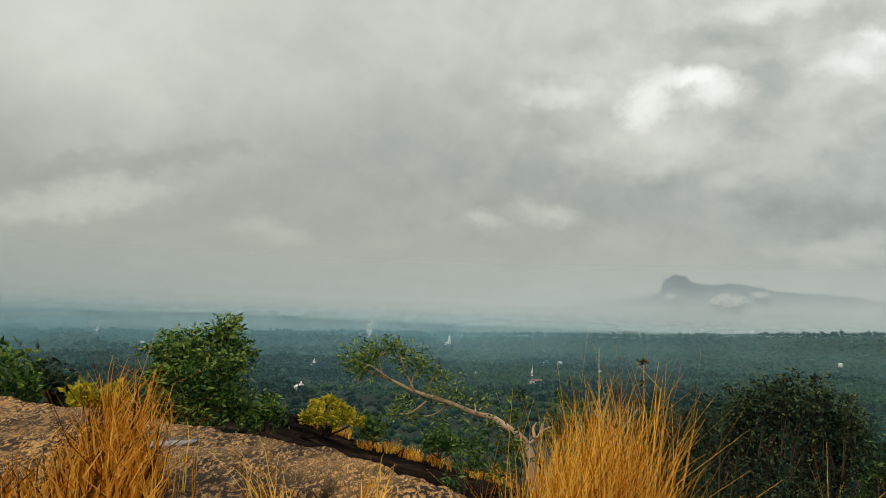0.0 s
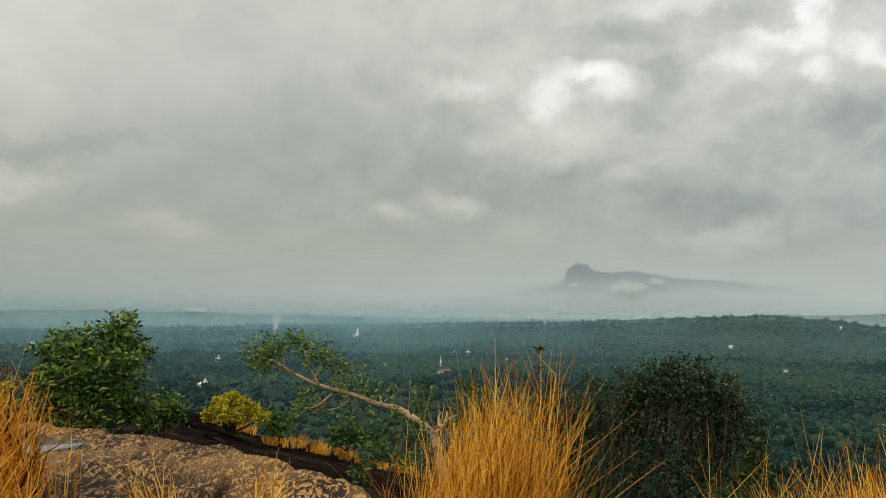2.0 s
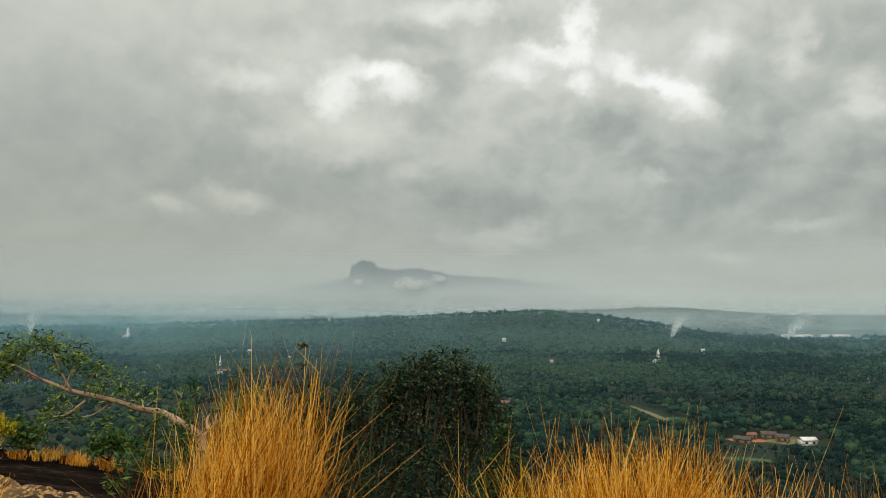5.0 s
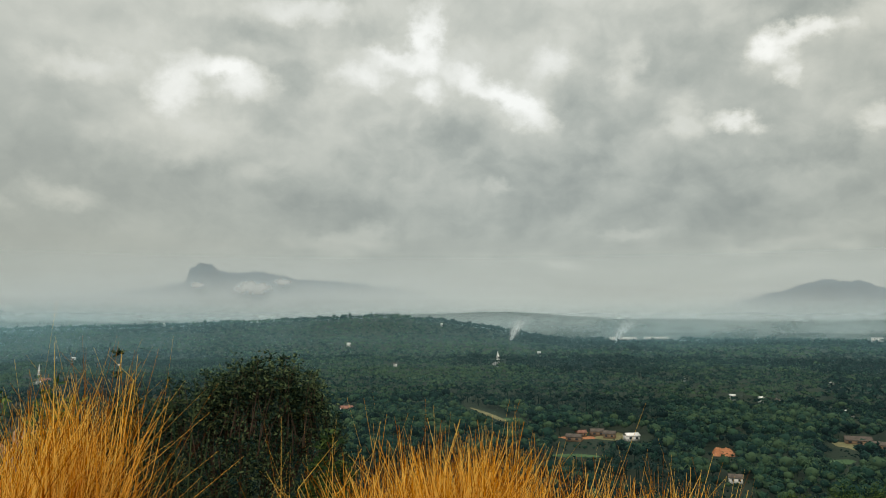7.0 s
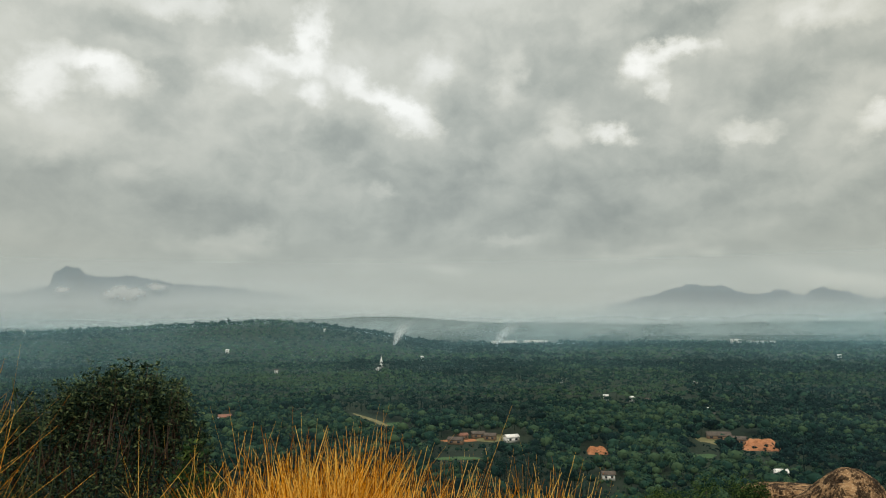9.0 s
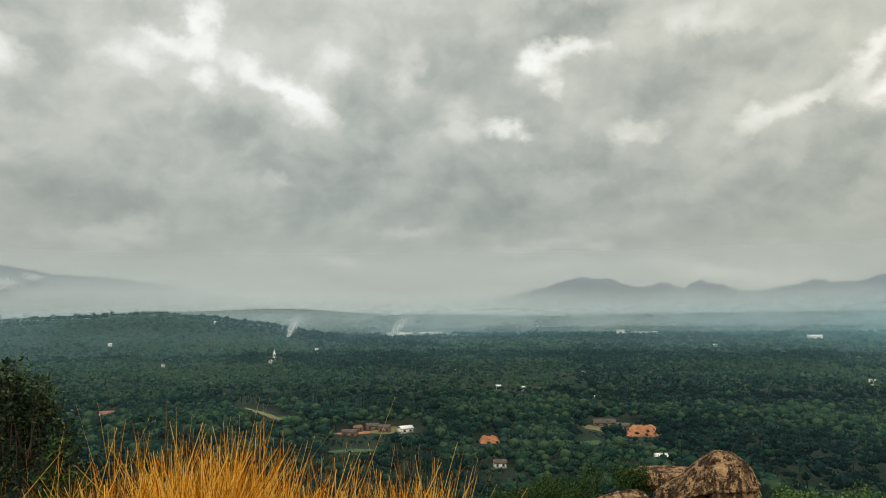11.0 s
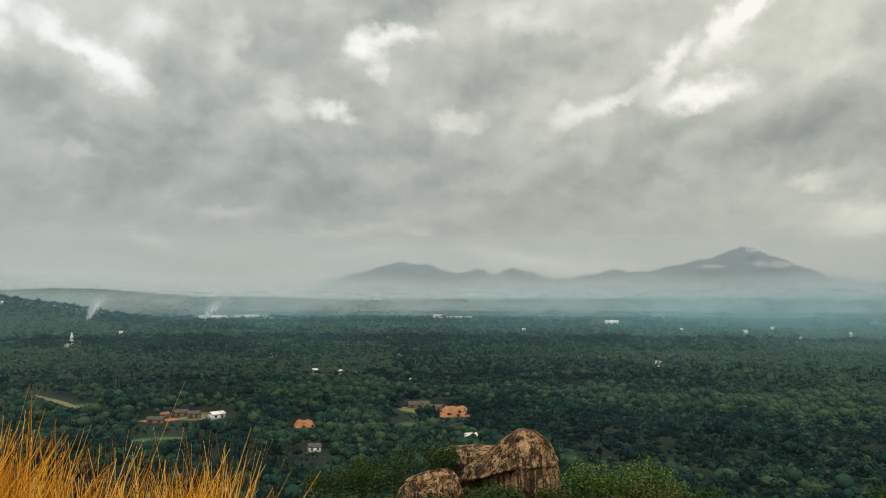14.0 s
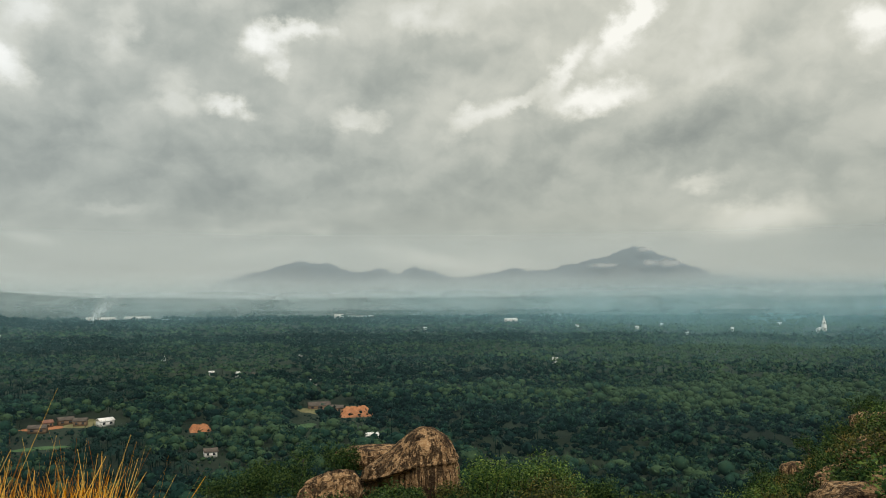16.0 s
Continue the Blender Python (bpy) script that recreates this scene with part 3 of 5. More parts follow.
saz, sr = np.meshgrid(np.arange(-26, 66, 0.3), np.concatenate([np.arange(0.68, 7.7, 0.032)]))
sz, sx, sy = slab_top(saz, sr)
flatp = np.stack([sx.ravel(), sy.ravel(), sz.ravel()], -1)
ledges = rumple(flatp * [0.75, 2.6, 1], 0.55, 5, 3.1)
flakes = rumple(flatp * [1.0, 3.0, 1], 0.13, 4, 8.2)
calm = 1 - np.exp(-(((flatp[:, 0] + 1.27) / 0.3) ** 2 + ((flatp[:, 1] - 4.05) / 0.35) ** 2))
flatp[:, 2] += (0.020 * np.tanh(ledges * 1.6) + 0.010 * np.tanh(flakes * 2.2)) * calm
# a dark cleft that runs across the rock's lower end
cleft = np.abs(flatp[:, 0] + 0.47 + 0.10 * np.sin(flatp[:, 1] * 7)) + np.maximum(0, np.abs(flatp[:, 1] - 3.15) - 0.22) * 0.6
flatp[:, 2] -= 0.16 * np.exp(-(cleft / 0.035) ** 2)
rows_n, cols_n = saz.shape
i, j = np.meshgrid(np.arange(rows_n - 1), np.arange(cols_n - 1), indexing="ij")
q = np.stack([i * cols_n + j, i * cols_n + j + 1, (i + 1) * cols_n + j + 1, (i + 1) * cols_n + j], -1).reshape(-1, 4)
rock = thing("rock_slab", (0, 2, 0), "weathered brown granite whaleback rock with flaking crust", "rock")
ob = part("rock_back", mesh_of("rock_back", flatp - [0, 2, 0], q[:, ::-1], M_SLAB, smooth=True), rock)

# rain water standing in a hollow of the rock
th = np.linspace(0, 2 * np.pi, 36, endpoint=False)
wob = 1 + 0.22 * np.sin(3 * th + 1) + 0.12 * np.sin(5 * th)
pv = np.stack([0.17 * wob * np.cos(th), 0.30 * wob * np.sin(th), np.zeros(36)], -1)
pv = np.concatenate([pv, pv * [0.9, 0.9, 0] + [0, 0, -0.03], [[0, 0, 0]]])
pf = [[36 * 2, k, (k + 1) % 36] for k in range(36)] + [[k, k + 36, (k + 1) % 36] for k in range(36)]
pool = new("rain_puddle", mesh_of("rain_puddle", pv, pf, M_WATER, smooth=False))
pool.location = (-1.33, 3.95, 1.03)
tagged(pool, "shallow pale rain puddle in a hollow of the rock", "puddle")


# ---- bushes and trees close by ----
def bush(name, base, lobes, leaf_len, leaf_wide, count, leaf_mat, bark, label, category="bush", stem=0.03, per=9, spread=0.16, group="", up=0.3, twiggy=True):
    """Stems that rise from a base to lobes (place, radius), each a cloud of leafy twigs."""
    base = np.asarray(base, float)
    top = thing(name, base, label, category, group)
    wood, leaf_at = [], []
    total = sum(rad ** 2 for _, rad in lobes)
    for place, rad in lobes:
        place = np.asarray(place, float)
        start = base + rng.normal(0, 0.04, 3) * [1, 1, 0]
        path = bend([start, start + (place - start) * 0.45 + rng.normal(0, 0.12, 3) * rad, place], 5)
        wood.append(tube(path, np.linspace(stem, stem * 0.35, len(path)), 6 if twiggy else 4))
        twigs = max(6, int(count * rad ** 2 / total / per))
        d = rng.normal(size=(twigs, 3))
        d /= np.linalg.norm(d, axis=1)[:, None]
        tips = place + d * rad * (rng.random((twigs, 1)) ** 0.4) * rng.uniform(0.75, 1.18, (twigs, 1)) * [1, 1, 0.92]
        for tip in tips[: max(6, twigs // 8) if twiggy else 0]:
            wood.append(tube([place + (tip - place) * 0.1, place + (tip - place) * 0.55 + rng.normal(0, 0.05, 3) * rad, tip], [stem * 0.3, stem * 0.2, stem * 0.08], 4))
        for tip in tips:
            leaf_at.append(tip + np.clip(rng.normal(0, spread * rad, (per, 3)), -1.6 * spread * rad, 1.6 * spread * rad))
    wv, wf = join(*wood)
    part("stem", mesh_of("stem", wv - base, wf, bark, smooth=True), top)
    lv, lf = leaves(np.concatenate(leaf_at), leaf_len, leaf_wide, up=up)
    part("foliage", mesh_of("foliage", lv - base, lf, leaf_mat), top)
    return top


def lobe(az, el, d, size):
    return bearing(az, el, d), size


bush("leafy_bush", bearing(16.8, -9.3, 9.6), [
    lobe(15.5, -1.4, 9.6, 0.24), lobe(15.2, -0.6, 9.7, 0.14), lobe(17.4, -2.2, 9.6, 0.28), lobe(19.4, -2.4, 9.5, 0.24), lobe(18.2, -4.0, 9.3, 0.34),
    lobe(15.6, -4.0, 9.4, 0.36), lobe(20.0, -4.6, 9.5, 0.24), lobe(16.6, -6.0, 9.3, 0.36), lobe(14.3, -6.2, 9.4, 0.24), lobe(19.0, -6.4, 9.5, 0.28), lobe(14.4, -2.6, 9.8, 0.2)],
    0.078, 0.015, 8200, M_LEAF, M_BARK_DARK, "dense bush with glossy green leaves behind the rock", stem=0.028)
bush("low_shrub", bearing(12.6, -9.0, 10.4), [lobe(12.6, -6.4, 10.4, 0.22), lobe(13.6, -7.0, 10.3, 0.2), lobe(11.7, -7.0, 10.4, 0.18)],
     0.09, 0.017, 900, M_LEAF, M_BARK_DARK, "low green shrub growing beside the leafy bush", stem=0.015)
bush("yellow_bush", bearing(8.1, -8.2, 17.0), [lobe(8.2, -5.9, 17, 0.17), lobe(9.0, -6.2, 17, 0.17), lobe(7.4, -6.2, 17, 0.17), lobe(9.7, -6.9, 17, 0.16), lobe(6.6, -6.7, 17, 0.19), lobe(6.0, -7.2, 16.8, 0.16), lobe(8.6, -7.0, 16.8, 0.20), lobe(7.5, -7.1, 16.8, 0.20)],
     0.085, 0.022, 2800, M_LEAF_YELLOW, M_BARK_DARK, "yellowing bush on the rocky ledge", stem=0.035)
bush("ledge_shrub", bearing(4.7, -8.9, 18.5), [lobe(4.8, -7.6, 18.5, 0.34), lobe(5.4, -7.2, 18.5, 0.26)], 0.14, 0.03, 700, M_LEAF_MID, M_BARK_DARK, "small green shrub on the rock ledge", stem=0.02)
bush("ledge_shrub", bearing(0.0, -9.6, 18.0), [lobe(0.0, -8.2, 18, 0.3), lobe(-0.8, -8.7, 18, 0.26), lobe(0.7, -8.8, 18, 0.22)], 0.14, 0.03, 800, M_LEAF_MID, M_BARK_DARK, "pale green shrub on the ledge's rim", stem=0.02)
bush("edge_tree", bearing(29.6, -6.5, 13.0), [lobe(29.2, -4.0, 13, 0.5), lobe(31, -3.4, 13, 0.5), lobe(30.6, -5.0, 13, 0.5), lobe(28.0, -5.2, 13.2, 0.3)],
     0.13, 0.026, 2200, M_LEAF, M_BARK_DARK, "green bush at the far edge of the rock", stem=0.04)
bush("edge_tree", bearing(26.5, -6.6, 15.0), [lobe(26.9, -4.5, 15, 0.36), lobe(25.6, -5.3, 15, 0.34), lobe(27.6, -5.2, 15, 0.3)],
     0.14, 0.03, 1300, M_LEAF_DARK, M_BARK_DARK, "dark green bush at the far edge of the rock", stem=0.03)
bush("edge_tree", bearing(24.2, -6.8, 12.0), [lobe(24.4, -5.6, 12, 0.24), lobe(22.8, -5.8, 12, 0.24)],
     0.12, 0.03, 700, M_LEAF_YELLOW, M_BARK_DARK, "yellow-green bush at the far edge of the rock", stem=0.02)
DB = 4.3
bush("dark_bush", (*bearing(-20.8, 0, DB)[:2], 0.0), [
    lobe(-23.9, -4.0, DB, 0.08), lobe(-24.9, -5.0, DB, 0.08), lobe(-18.7, -5.0, DB, 0.09), lobe(-20.5, -4.4, DB, 0.10), lobe(-16.9, -5.6, DB, 0.08), lobe(-22.8, -4.3, DB, 0.09), lobe(-24.0, -4.9, DB + .1, 0.08), lobe(-21.3, -4.9, DB, 0.11), lobe(-19.7, -5.6, DB, 0.10), lobe(-18.3, -6.5, DB, 0.09), lobe(-23.5, -6.9, DB, 0.14),
    lobe(-20.9, -7.4, DB, 0.19), lobe(-18.1, -8.3, DB, 0.13), lobe(-24.7, -9.0, DB, 0.10), lobe(-22.9, -10.4, DB, 0.21), lobe(-19.5, -11.0, DB, 0.22), lobe(-16.5, -11.0, DB, 0.13),
    lobe(-16.7, -6.4, DB, 0.09), lobe(-15.1, -7.2, DB, 0.09), lobe(-15.8, -9.0, DB, 0.14), lobe(-14.2, -9.4, DB, 0.11), lobe(-14.7, -12.0, DB, 0.2), lobe(-25.3, -7.0, DB, 0.07),
    lobe(-13.4, -6.4, DB, 0.07), lobe(-12.8, -8.0, DB, 0.10), lobe(-12.6, -10.5, DB, 0.14), lobe(-25.9, -5.6, DB, 0.06), 
    lobe(-23.7, -14.0, DB, 0.22), lobe(-18.7, -15.0, DB, 0.28), lobe(-21.7, -16.0, DB, 0.3)],
    0.023, 0.0052, 30000, M_LEAF_DARK, M_BARK_DARK, "dense dark bush with small leaves among dry grass", stem=0.012, per=11, spread=0.5)
for k in range(70):
    az = rng.uniform(-27.6, -13.0)
    el = np.interp(az, [-28, -26.6, -25.1, -23.0, -20.8, -18.6, -14], [-10.5, -6.2, -4.6, -3.3, -3.7, -4.6, -5.4]) + rng.uniform(-1.6, 0.9)
    b = bearing(az, el, DB + rng.uniform(-0.15, 0.15))
    bush("bush_sprig", (b[0] + rng.normal(0, 0.05), b[1], b[2] - 0.35), [(b, 0.035), (b - [rng.normal(0, 0.02), 0, 0.07], 0.05), (b - [0, 0, 0.15], 0.06)], 0.028, 0.006, 130, M_LEAF_DARK, M_BARK_DARK,
         "thin leafy sprig standing out of the bush", "sprig", stem=0.003, per=5, group="sprigs of the dark bush")
for az, el, h in ((-13.2, -2.0, 0.03),):
    b = bearing(az, el, DB)
    bush("bush_sprig", (b[0], b[1], 0.0), [(b - [0, 0, 0.02], h * 0.5), (b - [0, 0, 0.12], h * 0.4)], 0.035, 0.008, 30, M_LEAF_DARK, M_BARK_DARK, "thin leafy sprig standing out of the bush", "sprig", stem=0.003, per=2)


def frond(root, tip, rise, count, leaf_len):
    """A feather-shaped palm leaf: a rib with narrow leaflets on either side."""
    root, tip = np.asarray(root, float), np.asarray(tip, float)
    rib = bend([root, (root + tip) / 2 + [0, 0, rise], tip], 10)
    pieces = [tube(rib, np.linspace(0.006, 0.002, len(rib)), 4)]
    side = np.cross(tip - root, [root[0], root[1], 0.0])
    side /= np.linalg.norm(side)
    along = (tip - root) / np.linalg.norm(tip - root)
    for s in np.linspace(0.15, 1, count):
        p = rib[min(len(rib) - 1, int(s * (len(rib) - 1)))]
        for w in (-1, 1):
            d = side * w * 0.75 + along * 0.7 + [0, 0, rng.uniform(-0.1, 0.35)]
            d /= np.linalg.norm(d)
            e = p + d * leaf_len * (1.1 - 0.5 * s)
            o = np.cross(d, [0, 0, 1.0]) * 0.006
            pieces.append((np.array([p - o, p + o, (p + e) / 2 + o, (p + e) / 2 - o, e]), np.array([[0, 1, 2], [0, 2, 3], [3, 2, 4]])))
    return join(*pieces)


palm = thing("palm_seedling", (*bearing(-17.5, 0, 3.9)[:2], 0.0), "young palm with dark feathery fronds in the bush", "palm")
root = np.array(palm.location)
for az, el, rise in ((-18.9, -7.6, 0.04), (-16.2, -3.2, 0.15), (-18.0, -4.3, 0.12), (-20.2, -10.5, 0.05), (-14.8, -4.0, 0.14), (-16.0, -9.5, 0.06)):
    v, f = frond(root + [0, 0, 0.35], bearing(az, el, 3.9), rise, 16, 0.17)
    part("frond", mesh_of("frond", v - root, f, M_LEAF_DARK), palm)

# ---- the leaning tree with a bare, bent limb ----
TD = 9.0
tree = thing("leaning_tree", bearing(-6.9, -16.5, TD), "small leaning tree with pale bent limb and sparse leaves", "tree")
t0 = np.array(tree.location)
limb = bend([bearing(-6.9, -16.5, TD), bearing(-6.9, -12.3, TD), bearing(-6.6, -10.2, TD), bearing(-6.05, -8.35, TD), bearing(-4.6, -7.2, TD), bearing(-3.6, -6.6, TD),
             bearing(-2.4, -6.35, TD), bearing(-0.4, -5.6, TD), bearing(1.9, -4.95, TD), bearing(3.6, -4.2, TD), bearing(5.0, -3.75, TD)], 5)
part("trunk", mesh_of("trunk", *[a if k else a - t0 for k, a in enumerate(tube(limb, np.interp(np.linspace(0, 1, len(limb)), [0, 0.3, 0.55, 1], [0.060, 0.047, 0.034, 0.012]), 9))], M_BARK, smooth=True), tree)
twigs = [[(-6.2, -8.4), (-6.8, -7.8), (-7.2, -7.3), (-8.1, -6.9)], [(-6.6, -7.9), (-6.5, -7.2), (-6.7, -6.8)], [(-7.0, -7.6), (-7.1, -6.8)],
         [(1.9, -4.95), (2.6, -3.6), (3.0, -2.6), (3.4, -1.7)], [(3.6, -4.2), (5.2, -3.2), (6.4, -3.0)], [(4.3, -4.0), (4.6, -2.6), (4.2, -2.2)], [(2.3, -4.8), (1.9, -3.6), (1.4, -2.6)],
         [(0.6, -5.3), (0.8, -4.4), (0.2, -3.4)], [(1.0, -5.6), (2.2, -6.5), (3.4, -6.5)], [(-0.6, -5.8), (0.6, -6.6), (2.2, -6.7)], [(-2.5, -6.3), (-2.4, -5.8)], [(5.0, -3.75), (5.8, -3.3), (6.6, -2.7)]]
boughs = {}
for chain in twigs:
    p = bend([bearing(a, e, TD + rng.uniform(-0.1, 0.1)) for a, e in chain], 4)
    v, f = tube(p, np.linspace(0.024 if chain[0][0] < -6 else 0.014, 0.004, len(p)), 5)
    boughs[part("branch", mesh_of("branch", v - t0, f, M_BARK, smooth=True), tree)] = p[-1]
tufts = [(6.4, -2.7, .17, 26), (5.6, -2.6, .16, 26), (4.9, -2.2, .14, 18), (3.8, -1.8, .13, 18), (3.2, -1.9, .1, 10), (5.7, -3.4, .15, 18), (1.8, -2.7, .17, 22), (2.6, -2.9, .14, 14), (1.0, -3.3, .14, 14),
         (0.2, -3.8, .14, 12), (-0.8, -4.6, .16, 12), (-1.6, -5.2, .15, 10), (2.6, -5.7, .16, 12), (2.0, -6.6, .14, 10), (3.3, -6.5, .1, 8), (0.5, -5.0, .16, 10), (-0.2, -6.6, .14, 8), (-2.8, -5.4, .14, 8)]
for a, e, s, c in tufts:
    centre = bearing(a, e, TD)
    v, f = leaves(centre + np.clip(rng.normal(0, s * 0.55, (int(c * 9), 3)), -1.2 * s, 1.2 * s), 0.068, 0.0105, droop=0.4, up=0.2)
    holder = min(boughs, key=lambda o: np.linalg.norm(boughs[o] - centre))
    part("leaf_tuft", mesh_of("leaf_tuft", v - t0, f, M_LEAF_TREE), holder, "narrow green leaves in a loose tuft")["kind"] = "stuff"
for az, el, h in ((-3.2, -8.3, 0.4), (-4.6, -9.0, 0.5), (-2.0, -9.2, 0.35), (-5.4, -6.6, 0.35), (-8.2, -6.2, 0.3), (-9.6, -7.0, 0.4)):
    b = bearing(az, el, 8.2)
    g = ground(b[0], b[1])
    bush("weed", (b[0], b[1], float(g)), [(b, 0.17), (b + [0.05, 0, 0.2], 0.13), (b - [0.05, 0, 0.25], 0.2)], 0.10, 0.012, 210, M_LEAF_MID, M_BARK_DARK, "sparse weed with narrow leaves under the tree", "weed", stem=0.008, per=7, group="weeds under the tree")


# ---- dry grass ----
def tuft(name, az_range, d_range, count, tips, width, lean, mat, label, wild=0.2, stalks=0, ground_z=None, group="", single=0, kink=0.03, fill=0.8, clumps=0, sway=0.1):
    """Dry grass rooted over a stretch of ground; tips: height of the blades' ends over the bearing, in metres. Clumps gather it in tussocks."""
    az = rng.uniform(*az_range, count)
    d = rng.uniform(*d_range, count)
    tall, leans = np.ones(count), np.tile(np.asarray(lean, float), (count, 1))
    if clumps:
        at, dist = rng.uniform(*az_range, clumps), rng.uniform(*d_range, clumps)
        own = rng.integers(0, clumps, count)
        reach_az = (az_range[1] - az_range[0]) / clumps
        az, d = at[own] + rng.normal(0, reach_az * 0.55, count), dist[own] + rng.normal(0, 0.05, count)
        tall = np.clip(rng.normal(0.93, 0.10, clumps), 0.7, 1.06)[own]
        leans = leans + (rng.normal(0, sway, (clumps, 3)) * [1, 1, 0])[own]
    roots = np.array([bearing(a, 0, k) for a, k in zip(az, d)])
    roots[:, 2] = ground(roots[:, 0], roots[:, 1]) if ground_z is None else ground_z
    reach = np.interp(az, *tips) * (d / np.mean(d_range)) ** 0.3
    heights = np.maximum(0.12, (reach - roots[:, 2]) * tall * np.clip(rng.normal(fill, 0.13, count), 0.3, 1.0))
    c = roots.mean(0)
    top = thing(name, c, label, "grass", group)
    v, f = blades(roots - c, heights, width, leans, wild, kinks=kink)
    part("grass", mesh_of("grass", v, f, mat), top)["kind"] = "stuff"
    for k in range(single):
        i = rng.integers(0, count)
        v, f = blades(roots[i:i + 1] - c, (reach[i:i + 1] - roots[i:i + 1, 2]) * rng.uniform(0.8, 1.02), width * 1.2, leans[i:i + 1], wild, kinks=kink)
        part("blade", mesh_of("blade", v, f, mat), top)
    if stalks:
        k = rng.choice(count, stalks, replace=False)
        v, f = blades(roots[k] - c, (reach[k] - roots[k][:, 2]) * rng.uniform(0.98, 1.12, stalks), width * 0.7, leans[k], wild * 0.4)
        part("seed_grass", mesh_of("seed_grass", v, f, mat), top, "thin seeding stalks")["kind"] = "stuff"
    return top


tuft("tall_grass_clump", (-10.2, -5.7), (3.2, 4.1), 3000, ([-13.5, -12.0, -10.6, -9.2, -8.0, -7.0, -5.5], [1.5, 1.48, 1.42, 1.34, 1.24, 1.2, 1.12]), 0.0058, (0.08, 0.02, 0), M_STRAW,
     "tall clump of golden dry grass beside the tree", 0.09, 24, single=50, kink=0.035, clumps=26, sway=0.03, fill=0.78)
tuft("tall_grass_clump", (-7.0, -4.2), (3.3, 3.9), 90, ([-7.5, -4], [1.3, 1.26]), 0.0045, (-0.05, 0.02, 0), M_STRAW,
     "loose outer blades of a golden grass clump", 0.2, 5, kink=0.07, clumps=7)
tuft("bent_grass_clump", (-12.1, -9.8), (3.3, 3.9), 950, ([-15.2, -14.2, -13, -12, -10], [1.36, 1.46, 1.52, 1.52, 1.46]), 0.0048, (0.06, 0, -0.02), M_STRAW,
     "bent and drooping dry grass at the bush's edge", 0.11, 0, kink=0.04, clumps=14, fill=0.82, sway=0.04)
tuft("bent_grass_clump", (-12.5, -10.4), (3.2, 3.7), 420, ([-15.2, -13, -11], [1.3, 1.46, 1.44]), 0.0050, (0.08, 0, -0.02), M_STRAW_RED,
     "withered brown grass drooping at the bush's edge", 0.16, 0, kink=0.05, clumps=8, fill=0.80, sway=0.03)
tuft("low_grass_clump", (-49.8, -28.4), (2.8, 3.6), 6200, ([-51, -48.5, -46, -44, -41, -38.5, -36.5, -34, -31, -28, -24], [0.82, 0.86, 0.91, 0.96, 1.01, 1.08, 1.20, 1.15, 1.08, 1.03, 0.95]), 0.0038, (0.02, 0, 0), M_STRAW,
     "wide bank of golden dry grass on the brink", 0.12, 30, single=40, kink=0.035, fill=0.82, clumps=58, sway=0.07)
tuft("low_grass_clump", (-49.4, -29.2), (2.9, 3.5), 9500, ([-51, -48.5, -46, -44, -41, -38.5, -36, -34, -31, -28], [0.76, 0.80, 0.86, 0.90, 0.95, 1.01, 1.08, 1.07, 1.03, 0.98]), 0.0066, (0.02, 0, 0), M_STRAW,
     "short thick golden grass within the grass bank", 0.12, 0, kink=0.035, fill=0.92, clumps=70, sway=0.07)
tuft("thin_grass_stalks", (-26.6, -22.8), (3.0, 3.4), 80, ([-27, -25, -22], [1.16, 1.24, 1.08]), 0.0042, (0.06, 0, 0), M_STRAW, "loose tall dry stalks before the bush", 0.16, 8, clumps=7, sway=0.06, kink=0.045)
for az, tip in ((-47.4, 1.02), (-48.7, 1.04), (-49.7, 0.96), (-50.8, 1.03)):
    tuft("thin_grass_stalks", (az - 0.45, az + 0.45), (2.75, 2.95), 130, ([-53, -40], [tip, tip]), 0.0044, (0.05, 0, 0), M_STRAW, "narrow dry tuft at the end of the grass bank", 0.12, 4, kink=0.04, clumps=4, sway=0.04, group="tufts at the end of the grass bank")
tuft("brown_grass_clump", (19.4, 33), (2.2, 3.0), 900, ([19, 21, 22.6, 24.5, 27, 31], [1.2, 1.38, 1.48, 1.3, 1.15, 1.12]), 0.005, (0.05, 0, -0.02), M_STRAW_RED,
     "tangled clump of reddish brown dry grass on the rock", 0.28, 26, ground_z=0.93, single=40, kink=0.085)
tuft("brown_grass_clump", (20.4, 23.8), (2.5, 2.9), 260, ([20, 22.6, 24], [1.36, 1.5, 1.38]), 0.005, (0.03, 0, 0), M_STRAW_RED,
     "upright heart of a reddish brown grass clump", 0.26, 10, ground_z=0.93, kink=0.1)
tuft("rock_grass_tuft", (10.4, 13.0), (2.15, 2.5), 46, ([10, 13], [1.2, 1.3]), 0.003, (-0.25, 0.0, 0), M_STRAW, "small straw tuft in a crack of the rock", 0.35, 3, ground_z=0.95)
tuft("rock_grass_tuft", (3.6, 5.6), (2.6, 2.9), 30, ([3, 6], [1.12, 1.12]), 0.003, (0.05, 0.0, 0), M_STRAW, "small straw tuft in a crack of the rock", 0.4, 3, ground_z=0.95)
tuft("rock_grass_tuft", (16.5, 19.0), (2.6, 3.2), 18, ([16, 20], [1.2, 1.25]), 0.0022, (0.0, 0.0, 0), M_STRAW, "few thin straws on the rock", 0.1, 3, ground_z=0.98)
